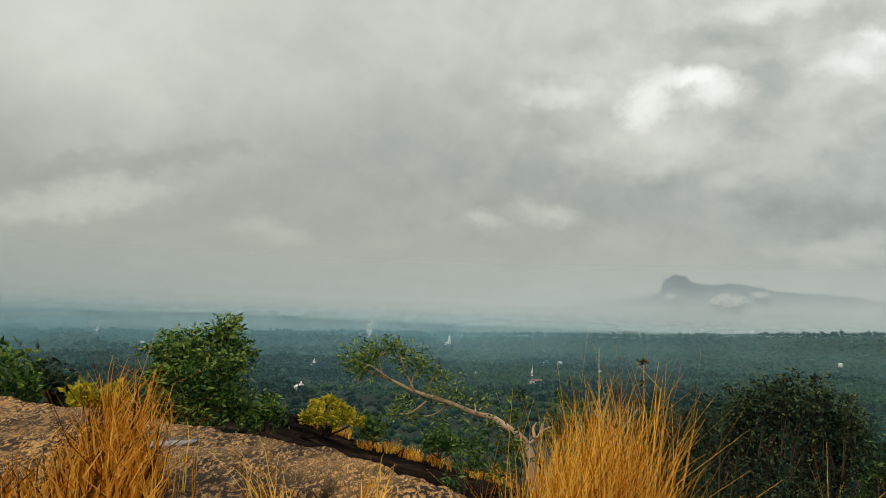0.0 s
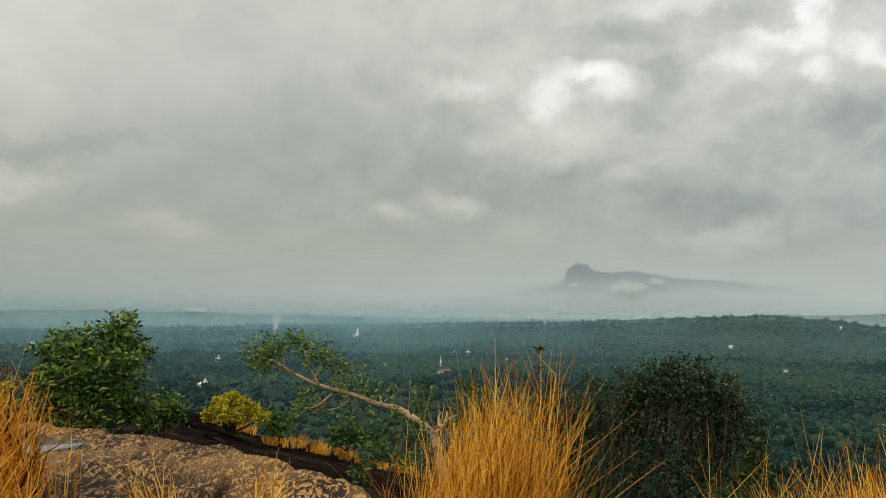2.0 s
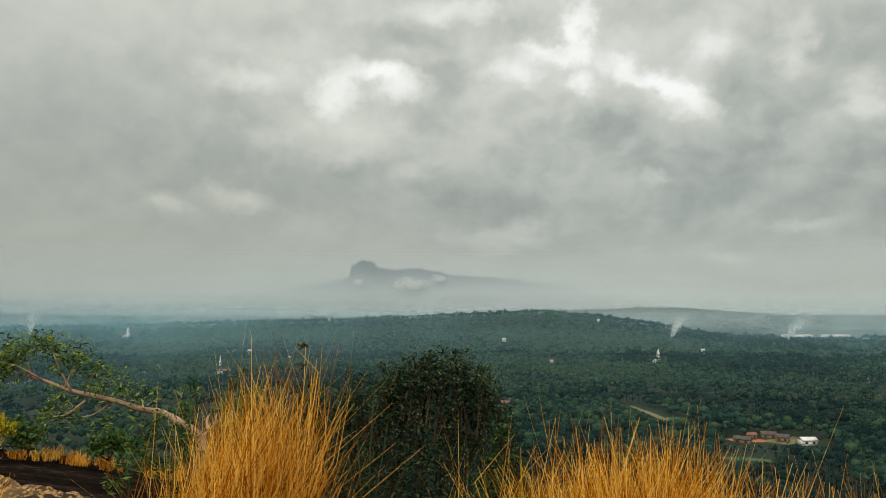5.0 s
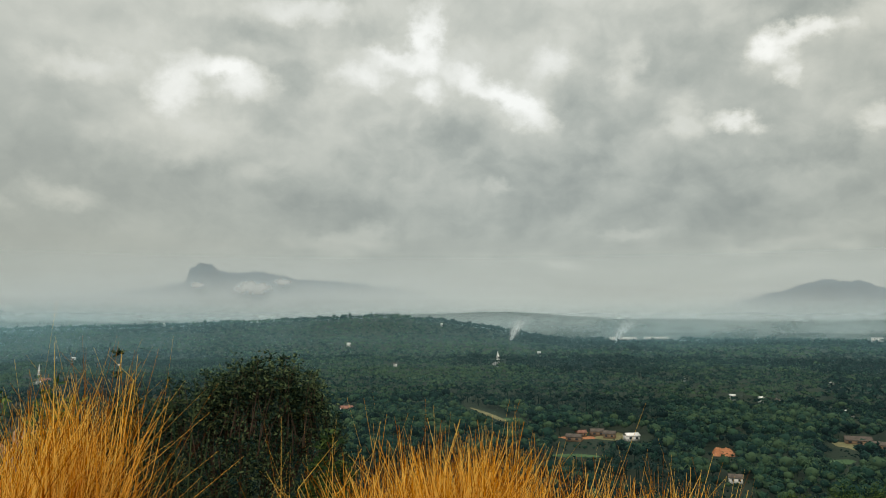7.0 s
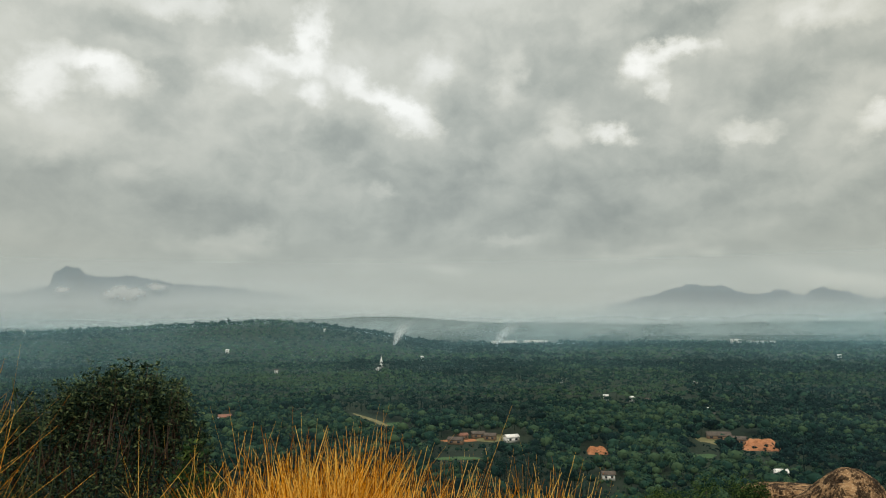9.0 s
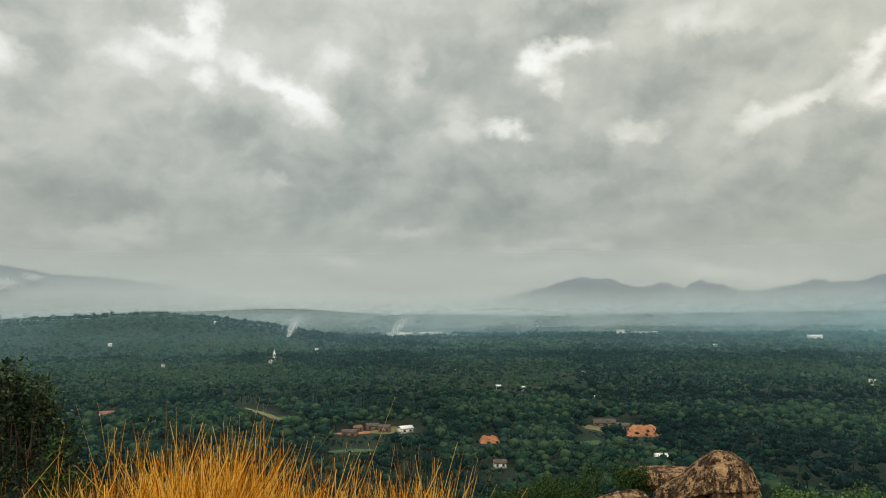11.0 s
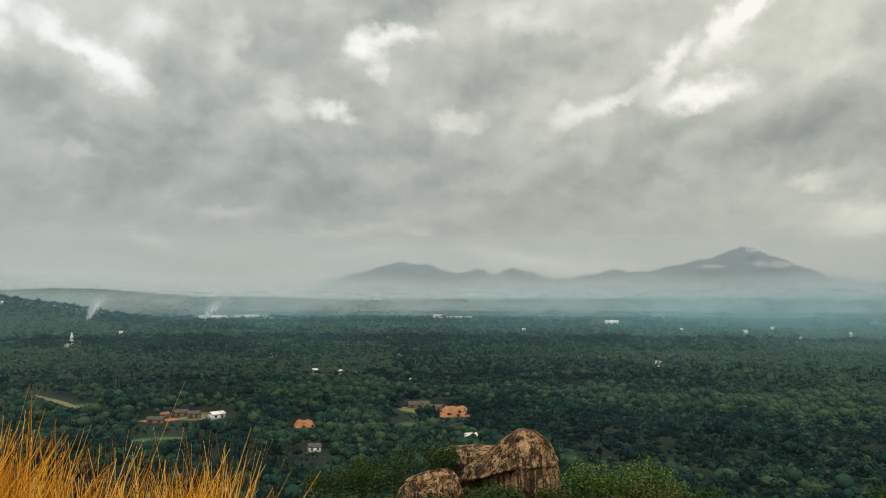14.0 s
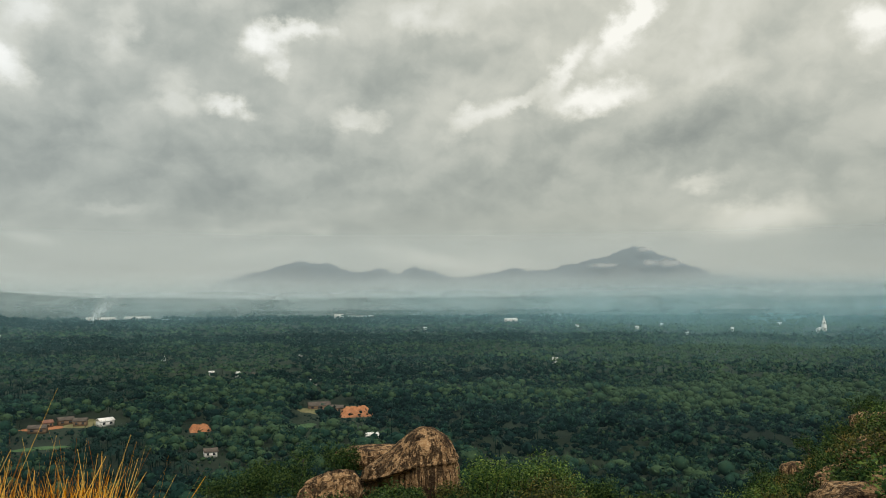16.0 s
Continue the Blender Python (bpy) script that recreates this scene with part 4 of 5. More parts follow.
for az in np.arange(9.4, -6.8, -0.3):
    if rng.random() < 0.42:
        continue
    r = 19.2 + rng.uniform(-0.9, 0.7)
    p = bearing(az, 0, r)
    g = float(ground(p[0], p[1]))
    h = rng.uniform(0.14, 0.5) * (1.25 if rng.random() < 0.25 else 0.9)
    half = rng.uniform(0.15, 0.6)
    tuft("ledge_grass_tuft", (az - half, az + half), (r - 0.5, r + 0.5), int(260 * half), ([-90, 90], [g + h, g + h]), 0.008, (rng.normal(0, 0.12), 0, 0), M_STRAW if rng.random() < 0.6 else M_STRAW_RED,
         "straw tuft along the dark rock ledge", 0.45, 0, group="straw tufts along the ledge", kink=0.08, fill=0.65)


# loose rocks on the dark ledge
def lump(name, at, size, seed, mat, label):
    bm = bmesh.new()
    bmesh.ops.create_icosphere(bm, subdivisions=4, radius=1.0)
    for p in bm.verts:
        k = 1 + 0.28 * noise.fractal(p.co * 1.1 + Vector((seed, 0, 0)), 1.0, 2.0, 4)
        p.co = Vector((p.co.x * size[0], p.co.y * size[1], max(p.co.z, -0.4) * size[2])) * k
    me = bpy.data.meshes.new(name)
    bm.to_mesh(me)
    bm.free()
    me.materials.append(mat)
    for q in me.polygons:
        q.use_smooth = True
    ob = new(name, me)
    ob.location = at
    ob.rotation_euler = (0, 0, seed)
    return tagged(ob, label, "rock", "rocks on the dark ledge")


for k in range(14):
    az = rng.uniform(-7, 14)
    r = rng.uniform(13.5, 20.2)
    p = bearing(az, 0, r)
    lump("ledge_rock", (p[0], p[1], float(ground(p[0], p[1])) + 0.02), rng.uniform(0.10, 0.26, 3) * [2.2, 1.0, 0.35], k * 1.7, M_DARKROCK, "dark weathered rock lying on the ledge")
# ---- the boulder and the bushes on the slope ----
def ball(level):
    bm = bmesh.new()
    bmesh.ops.create_icosphere(bm, subdivisions=level, radius=1.0)
    v = np.array([p.co[:] for p in bm.verts])
    f = np.array([[p.index for p in q.verts] for q in bm.faces])
    bm.free()
    return v, f


def boulder(name, centre, size, turn, seed, label, crease=0.12, level=5, lean=0.0, tilt=0.0):
    v, f = ball(level)
    d = v.copy()
    blocky = np.sign(v) * np.abs(v) ** 0.72
    v = blocky / np.linalg.norm(blocky, axis=1)[:, None] ** 0.35
    lump = rumple(d, 0.9, 3, seed)
    crack = np.abs(rumple(d * [1.2, 1.2, 0.4], 0.42, 4, seed + 4))
    fine = rumple(d, 0.16, 3, seed + 9)
    v = v * (1 + 0.10 * lump - crease * np.exp(-(crack / 0.07) ** 2) + 0.03 * fine)[:, None]
    v[:, 0] += lean * v[:, 2]
    v = v * np.asarray(size)
    v[:, 2] += tilt * v[:, 0]
    c, s = math.cos(deg(turn)), math.sin(deg(turn))
    v = v @ np.array([[c, s, 0], [-s, c, 0], [0, 0, 1]])
    ob = new(name, mesh_of(name, v, f, M_BOULDER, smooth=True))
    ob.location = centre
    return tagged(ob, label, "boulder")


BD = 62.0


def dome(name, base, half_w, half_d, tall, turn, label):
    """A domed boulder: steep on one flank, sloping on the other, with a ledge across its face and an undercut below it."""
    v, f = ball(6)
    d = v.copy()
    box_ = np.sign(v) * np.abs(v) ** 0.78
    v = box_ / np.linalg.norm(box_, axis=1)[:, None] ** 0.4
    left = np.clip(-d[:, 0], 0, 1)
    up = np.clip(v[:, 2], 0, 2)
    v[:, 2] = np.where(v[:, 2] > 0, up * (1 - 0.60 * soft(-0.15, 1.05, left)), v[:, 2])
    v[:, 0] = v[:, 0] * (1 + 0.55 * left) + 0.10 * (v[:, 2] < 0.35) * np.clip(0.35 - v[:, 2], 0, 0.6) * (d[:, 0] > 0)
    # the ledge: it climbs the sloping flank, then runs level across the face
    line = 0.34 + 0.30 * np.minimum(0, v[:, 0] + 0.1)
    under = soft(0.02, -0.05, v[:, 2] - line) * (0.05 + 0.22 * soft(0.0, -0.5, v[:, 0]) * soft(-0.75, -0.2, v[:, 2] - line))
    lip = 0.035 * np.exp(-((v[:, 2] - line - 0.02) / 0.035) ** 2)
    runs = np.abs(rumple(d * [1.0, 1.0, 0.12], 0.16, 3, 3.0))
    flute = 0.045 * np.exp(-(runs / 0.10) ** 2)
    k = 1 - under + lip - flute * (0.4 + 0.6 * soft(-0.4, 0.4, v[:, 2])) + 0.06 * rumple(d, 0.8, 3, 2.0) + 0.02 * rumple(d, 0.14, 3, 7.0)
    v[:, :2] *= k[:, None]
    v[:, 2] *= 1 - flute * 0.4 + 0.04 * rumple(d, 0.5, 3, 5.0)
    v = v * [half_w, half_d, tall]
    c, s = math.cos(deg(turn)), math.sin(deg(turn))
    v = v @ np.array([[c, s, 0], [-s, c, 0], [0, 0, 1]])
    ob = new(name, mesh_of(name, v, f, M_BOULDER, smooth=True))
    ob.location = base
    return tagged(ob, label, "boulder")


for az, el in ((-25.6, -12.0), (-26.6, -13.6), (-27.4, -12.6), (-28.0, -14.4), (-25.0, -14.6), (-26.2, -10.2)):
    b = bearing(az, el, 3.9)
    bush("leafy_weed", (b[0], b[1], float(ground(b[0], b[1]))), [(b, 0.09), (b + [0.02, 0, 0.11], 0.07), (b - [0.02, 0, 0.13], 0.10)], 0.032, 0.0075, 420, M_LEAF_WOOD, M_BARK_DARK,
         "sparse green weed beside the dark bush", "weed", stem=0.004, per=6, group="weeds beside the dark bush")

dome("great_boulder", bearing(-69.0, -12.7, BD), 3.0, 3.0, 3.75, -69, "great domed brown boulder with dark streaks and a ledge")
boulder("split_boulder", bearing(-66.4, -13.2, BD + 2), (3.2, 2.6, 1.5), -67, 5.0, "sloping shoulder of dark split rock beside the great boulder", 0.2, 5, 0.0, 0.42)
boulder("low_boulder", bearing(-62.2, -14.3, BD - 3), (2.5, 2.2, 2.0), -62, 8.0, "low pale boulder half sunk in bushes", 0.2, 5, 0.15, 0.2)
boulder("flat_rock", bearing(-65.6, -11.4, BD + 10), (3.6, 2.4, 1.0), -66, 11.0, "flat brown rock behind the boulder", 0.1, 4)

slope_bushes = []
for k in range(64):
    az = rng.uniform(-88, -52)
    d = rng.uniform(46, 60) if rng.random() < 0.6 else rng.uniform(60, 95)
    el = -15.8 + rng.uniform(0, 1.4)
    slope_bushes.append((az, d, el, rng.uniform(1.1, 2.1)))
slope_bushes += [(-74.2, 52, -13.2, 2.1), (-76.0, 54, -13.3, 2.0), (-79.2, 54, -13.0, 2.2), (-78, 52, -14, 1.8), (-81.5, 56, -14.2, 2.0), (-60.0, 66, -12.6, 2.6), (-57.6, 64, -12.9, 2.6), (-63.6, 70, -11.6, 2.2), (-55.4, 62, -13.4, 2.2),
                 (-68.4, 55.5, -14.2, 1.2), (-66.4, 57, -14.4, 1.2), (-71.6, 57, -14.3, 1.3)]
for k, (az, d, el, size) in enumerate(slope_bushes):
    p = bearing(az, el, d)
    g = float(ground(p[0], p[1]))
    p[2] = max(p[2], g + size * 0.5)
    special = k >= 64
    mat = (M_LEAF_MID if k < 67 else M_LEAF_WOOD if rng.random() < 0.7 else M_LEAF_OLIVE) if special else (M_LEAF_WOOD if rng.random() < 0.75 else M_LEAF_OLIVE if rng.random() < 0.4 else M_LEAF_DARK)
    lobes = [(p + rng.normal(0, 0.45, 3) * size * [1, 1, 0.5], size * rng.uniform(0.4, 0.65)) for _ in range(6)]
    bush("slope_bush", (p[0], p[1], g), lobes, 0.21, 0.055, 3600 if special else 1500, mat, M_BARK_DARK,
         "bright green bush on the slope by the boulder" if mat is M_LEAF_MID else "dark green bush on the slope below the hilltop", twiggy=False, stem=0.09, per=7, spread=0.22, group="bushes on the slope")

# the shoulder of the hill to the right: rocks, scrub and dry grass
for k in range(280):
    az = rng.uniform(-103, -88.5)
    d = 26 + 86 * rng.random() ** 0.8
    p = bearing(az, 0, d)
    g = float(ground(p[0], p[1]))
    if g < -34:
        continue
    kind = rng.random()
    if kind < 0.10:
        boulder("shoulder_rock", (p[0], p[1], g + 0.1), rng.uniform(0.8, 2.2, 3) * [1.3, 1.1, 0.6], rng.uniform(0, 180), 20 + k, "pale rock lying on the hill's shoulder", 0.12, 3)
    elif kind < 0.62:
        size = rng.uniform(0.8, 2.3) * min(1.0, 0.25 + d / 70)
        mat = M_LEAF_MID if rng.random() < 0.14 else M_LEAF_OLIVE if rng.random() < 0.25 else M_LEAF_WOOD
        bush("shoulder_bush", (p[0], p[1], g), [(np.array([p[0], p[1], g + size * 0.55]) + rng.normal(0, 0.4, 3) * size * [1, 1, 0.4], size * rng.uniform(0.4, 0.6)) for _ in range(5)],
             0.22, 0.06, 900, mat, M_BARK_DARK, "scrubby bush on the hill's shoulder", twiggy=False, stem=0.08, per=7, spread=0.24, group="scrub on the hill's shoulder")
    else:
        tuft("shoulder_grass", (az - 1.2, az + 1.2), (d - 1.2, d + 1.2), 260, ([-180, 180], [g + 0.7, g + 0.7]), 0.03, (0, 0, 0), M_STRAW_PALE, "dry yellow grass on the hill's shoulder", 0.3, group="grass on the hill's shoulder")


# ---- woods of the plain ----
def distance_for(el):
    """How far off the plain lies at a height below eye level."""
    return (EYE - PLAIN - 3.0) / math.tan(deg(-el))


CLEARINGS = [  # bearing, height, half width and half depth in metres
    (-43.5, -8.2, 15, 16), (-46.2, -8.0, 22, 22), (-53.3, -8.8, 9, 9), (-64.3, -8.2, 12, 14), (-61.9, -7.8, 17, 18),
    (-43.4, -9.2, 16, 14), (-54.1, -10.6, 9, 9), (-60.6, -8.9, 8, 14), (-38.4, -7.0, 12, 40), (-37.9, -3.15, 18, 40), (-48.2, -1.55, 130, 160), (-64.2, -1.6, 60, 160), (-75.6, -1.9, 60, 160),
    (-0.5, -1.95, 40, 120), (-96.7, -2.45, 40, 120), (10.1, -5.0, 10, 25), (9.3, -3.3, 10, 30), (-6.8, -3.9, 20, 60), (-26.9, -6.4, 12, 25), (-78.8, -4.8, 10, 26), (-72, -3.45, 20, 50), (-54.1, -5.4, 14, 28), (-30.4, -3.45, 20, 50),
]
RIVER = np.array([[-35.9, -6.15], [-36.6, -6.4], [-37.6, -6.75], [-38.5, -7.15], [-39.4, -7.5]])


def spot(az, el, lift=0.0):
    d = distance_for(el)
    x, y = -d * math.sin(deg(az)), d * math.cos(deg(az))
    return np.array([x, y, float(ground(x, y)) + lift])


river_pts = np.array([spot(a, e) for a, e in RIVER])
river_path = bend(river_pts, 8)


def open_land(x, y):
    """True where no tree stands."""
    hit = np.zeros(len(x), bool)
    for az, el, w, depth in CLEARINGS:
        c = spot(az, el)
        out = np.array([-math.sin(deg(az)), math.cos(deg(az))])
        u = (x - c[0]) * out[1] - (y - c[1]) * out[0]
        v = (x - c[0]) * out[0] + (y - c[1]) * out[1]
        hit |= (np.abs(u) < w) & (v < depth * 0.6) & (v > -depth)
    for p in river_path:
        hit |= np.hypot(x - p[0], y - p[1]) < 11
    return hit


def low_land(x, y):
    """True where only young, low growth stands before a clearing."""
    hit = np.zeros(len(x), bool)
    for az, el, w, depth in CLEARINGS[:12]:
        c = spot(az, el)
        out = np.array([-math.sin(deg(az)), math.cos(deg(az))])
        u = (x - c[0]) * out[1] - (y - c[1]) * out[0]
        v = (x - c[0]) * out[0] + (y - c[1]) * out[1]
        hit |= (np.abs(u) < w * 0.85) & (v < 0) & (v > -68)
    for p in river_path[::2]:
        hit |= np.hypot(x - p[0] * 0.97, y - p[1] * 0.97) < 13
    return hit


def crown_template(flecks, size, lobes=1, fine=True):
    """A tree crown: a few lumps, ruffled by loose sprays of leaves."""
    pieces, hubs = [], []
    for k in range(lobes):
        v, f = ball(1) if fine else (np.array([[1, 0, 0], [0, 1, 0], [-1, 0, 0], [0, -1, 0], [0, 0, 1.0]]), np.array([[0, 1, 4], [1, 2, 4], [2, 3, 4], [3, 0, 4]]))
        if lobes == 1:
            at, rad = np.array([0, 0, 0.62]), np.array([0.37, 0.37, 0.32])
        else:
            a = k * 2.4 + rng.uniform(-0.4, 0.4)
            out = 0.10 + 0.20 * math.sqrt(k / lobes)
            at = np.array([out * math.cos(a), out * math.sin(a), 0.72 - 0.5 * out + rng.uniform(-0.09, 0.09)])
            rad = rng.uniform(0.15, 0.24) * np.array([1.1, 1.1, 0.95])
        v = v * rad * (1 + rng.normal(0, 0.12, (len(v), 1))) + at
        pieces.append((v, f))
        hubs.append((at, rad))
    pick = rng.integers(0, lobes, flecks)
    d = rng.normal(size=(flecks, 3))
    d[:, 2] = np.abs(d[:, 2]) * 0.9 - 0.25
    d /= np.linalg.norm(d, axis=1)[:, None]
    c = np.array([hubs[k][0] for k in pick]) + d * np.array([hubs[k][1] for k in pick]) * rng.uniform(0.85, 1.42, (flecks, 1))
    tri = c[:, None] + rng.normal(0, size, (flecks, 3, 3))
    pieces.append((tri.reshape(-1, 3), np.arange(flecks * 3).reshape(-1, 3)))
    return join(*pieces)


def palm_template():
    pieces = [tube([[0, 0, -0.05], [0.03, 0, 0.5], [0.0, 0.02, 0.82]], [0.03, 0.02, 0.018], 3)]
    for k in range(11):
        a, lift = k * 2.4, rng.uniform(-0.3, 0.9)
        o = np.array([math.cos(a), math.sin(a), 0])
        s = np.array([-o[1], o[0], 0]) * 0.045
        b, m, e = np.array([0, 0, 0.82]), o * 0.2 + [0, 0, 0.82 + 0.16 * lift], o * 0.40 + [0, 0, 0.78 + 0.12 * lift - 0.1]
        pieces.append((np.array([b, m - s, m + s, e]), np.array([[0, 1, 2], [1, 3, 2]])))
    return join(*pieces)


def plant(name, x, y, size, templates, mat, tint, label, lift=None):
    """One joined mesh of many trees, each a template turned and scaled."""
    which = rng.integers(0, len(templates), len(x))
    z = ground(x, y) + (0 if lift is None else lift)
    vs, fs, ts, k0 = [], [], [], 0
    for w, (tv, tf) in enumerate(templates):
        k = np.nonzero(which == w)[0]
        if not len(k):
            continue
        a = rng.uniform(0, 2 * np.pi, len(k))
        c, s = np.cos(a)[:, None], np.sin(a)[:, None]
        wide = (size[k] * rng.uniform(0.85, 1.25, len(k)))[:, None]
        px = (tv[None, :, 0] * c - tv[None, :, 1] * s) * wide + x[k][:, None]
        py = (tv[None, :, 0] * s + tv[None, :, 1] * c) * wide + y[k][:, None]
        pz = tv[None, :, 2] * size[k][:, None] + z[k][:, None]
        vs.append(np.stack([px, py, pz], -1).reshape(-1, 3))
        fs.append((tf[None] + (np.arange(len(k)) * len(tv))[:, None, None] + k0).reshape(-1, 3))
        ts.append(np.repeat(tint[k], len(tv)))
        k0 += len(k) * len(tv)
    ob = new(name, mesh_of(name, np.concatenate(vs), np.concatenate(fs), mat, smooth=True, extra=np.concatenate(ts)))
    return tagged(ob, label, "forest", kind="stuff")


def scatter(r0, r1, space, az0=-106.0, az1=36.0):
    """Places strewn evenly over a ring of the plain."""
    area = 0.5 * deg(az1 - az0) * (r1 ** 2 - r0 ** 2)
    count = int(area / space ** 2)
    r = np.sqrt(rng.uniform(r0 ** 2, r1 ** 2, count))
    a = np.radians(rng.uniform(az0, az1, count))
    x, y = -r * np.sin(a), r * np.cos(a)
    keep = ~open_land(x, y)
    return x[keep], y[keep]


def parcels(x, y, size, seed):
    """Plots of land with crooked borders: a random number in 0..1 for each place, the same all over one plot."""
    wx, wy = x + size * 0.35 * waves(x, y, size * 0.5, seed), y + size * 0.35 * waves(x, y, size * 0.5, seed + 3)
    ix, iy = np.floor(wx / size), np.floor(wy / size * 0.8)
    best, value = np.full(len(x), 1e9), np.zeros(len(x))
    for ox in (-1, 0, 1):
        for oy in (-1, 0, 1):
            cx, cy = ix + ox, iy + oy
            h = np.modf(np.abs(np.sin(cx * 12.9898 + cy * 78.233 + seed) * 43758.5453))[0]
            h2 = np.modf(h * 917.31)[0]
            d = (wx / size - cx - h) ** 2 + (wy / size * 0.8 - cy - h2) ** 2
            near = d < best
            best, value = np.where(near, d, best), np.where(near, np.modf(h * 331.7)[0], value)
    return value


near_t = [crown_template(54, 0.062, 2) for _ in range(6)]
even_t = [crown_template(38, 0.065, 1) for _ in range(4)]
mid_t = [crown_template(12, 0.10, 3, False) for _ in range(5)]
far_t = [crown_template(6, 0.12, 1, False) for _ in range(3)]
palms = [palm_template() for _ in range(4)]
WOODS = (  # name, from, to, spacing, crowns, least and greatest height, plot size, bearings
    ("wooded_slope", 120, 330, 4.5, near_t, 4.2, 8.5, 70, -106, -14), ("near_wood", 330, 760, 5.7, near_t, 3.8, 8.6, 110, -106, -16), ("near_wood", 330, 760, 12, near_t, 5, 9, 110, -16, 36),
    ("middle_wood", 760, 1500, 8.8, mid_t, 5.5, 11, 190, -106, 36), ("far_wood", 1500, 2900, 15.5, far_t, 7, 12.5, 330, -106, 36), ("farthest_wood", 2900, 4250, 32, far_t, 6, 10, 520, -106, 36))
for name, r0, r1, space, temps, lo, hi, plot, a0, a1 in WOODS:
    x, y = scatter(r0, r1, space, a0, a1)
    ok = (ground(x, y) < -30) | (np.hypot(x, y) > 350)
    x, y = x[ok], y[ok]
    kind = parcels(x, y, plot, 2.0)
    pale = soft(0.52, 0.60, kind)
    pale = pale * (0.55 + 0.45 * parcels(x, y, plot * 1.7, 9.0))
    size = lo + (hi - lo) * np.where(pale > 0.3, rng.uniform(0.30, 0.46, len(x)), rng.uniform(0.15, 1.0, len(x)) ** 1.3)
    size = np.where(low_land(x, y), size * 0.32, size)
    size = np.where(rng.random(len(x)) < 0.10, size * 1.55, size)
    swell = np.clip(0.55 + 0.55 * waves(x, y, plot * 0.16, 21) + 0.5 * waves(x, y, plot * 0.45, 23), 0, 1.6) * np.where(low_land(x, y), 0.0, 1.0)
    rise = swell * lo * 0.85 + rng.uniform(0, 0.35, len(x)) * lo
    rise *= 1.0 if r1 < 800 else 0.7 if r1 < 1600 else 0.4
    rise = np.where(low_land(x, y), 0.0, rise)
    # tint rises by bearing: paler plantation to the right, painted-in haze both sides
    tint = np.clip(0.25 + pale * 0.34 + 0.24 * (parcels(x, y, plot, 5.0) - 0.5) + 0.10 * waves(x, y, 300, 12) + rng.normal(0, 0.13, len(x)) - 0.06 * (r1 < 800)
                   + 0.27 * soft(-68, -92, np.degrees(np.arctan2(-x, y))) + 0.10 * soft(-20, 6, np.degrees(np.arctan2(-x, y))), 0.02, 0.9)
    pick = (rng.random(len(x)) < np.where((kind > 0.30) & (kind < 0.46), 0.7, 0.05)) & (r1 < 1600)
    even = (pale > 0.3) & (r1 < 800) & ~pick
    mixed = ~pick & ~even
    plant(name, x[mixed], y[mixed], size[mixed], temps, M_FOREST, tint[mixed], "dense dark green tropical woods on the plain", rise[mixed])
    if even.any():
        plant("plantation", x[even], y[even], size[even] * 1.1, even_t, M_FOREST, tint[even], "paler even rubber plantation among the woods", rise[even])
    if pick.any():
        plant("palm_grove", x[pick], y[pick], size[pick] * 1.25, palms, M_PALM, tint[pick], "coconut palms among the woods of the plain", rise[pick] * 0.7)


# ---- clearings, track, houses, church towers ----
def patch_of(name, az, el, half_w, half_d, mat, label, category, rough=0.25, lift=0.25):
    """A patch of bare land with an uneven rim, draped on the plain."""
    c = spot(az, el, lift)
    out = np.array([-math.sin(deg(az)), math.cos(deg(az))])
    side = np.array([out[1], -out[0]])
    rings = []
    th = np.linspace(0, 2 * np.pi, 28, endpoint=False)
    ph = rng.uniform(0, 6, 3)
    wob = 1 + rough * (np.sin(2 * th + ph[0]) * 0.5 + np.sin(3 * th + ph[1]) * 0.4 + np.sin(7 * th + ph[2]) * 0.25)
    for s in (0.25, 0.5, 0.75, 1.0):
        u, v = half_w * s * wob * np.cos(th), half_d * s * wob * np.sin(th)
        x, y = c[0] + side[0] * u + out[0] * v, c[1] + side[1] * u + out[1] * v
        rings.append(np.stack([x, y, ground(x, y) + lift * (1 if s < 1 else 0.2)], -1))
    vv = np.concatenate(rings + [[[c[0], c[1], float(ground(c[0], c[1])) + lift]]])
    ff = [[112, k, (k + 1) % 28] for k in range(28)]
    for s in range(3):
        for k in range(28):
            a, b = s * 28 + k, s * 28 + (k + 1) % 28
            ff += [[a, a + 28, b + 28], [a, b + 28, b]]
    ob = new(name, mesh_of(name, vv - c, ff, mat, smooth=True))
    ob.location = c
    return tagged(ob, label, category)


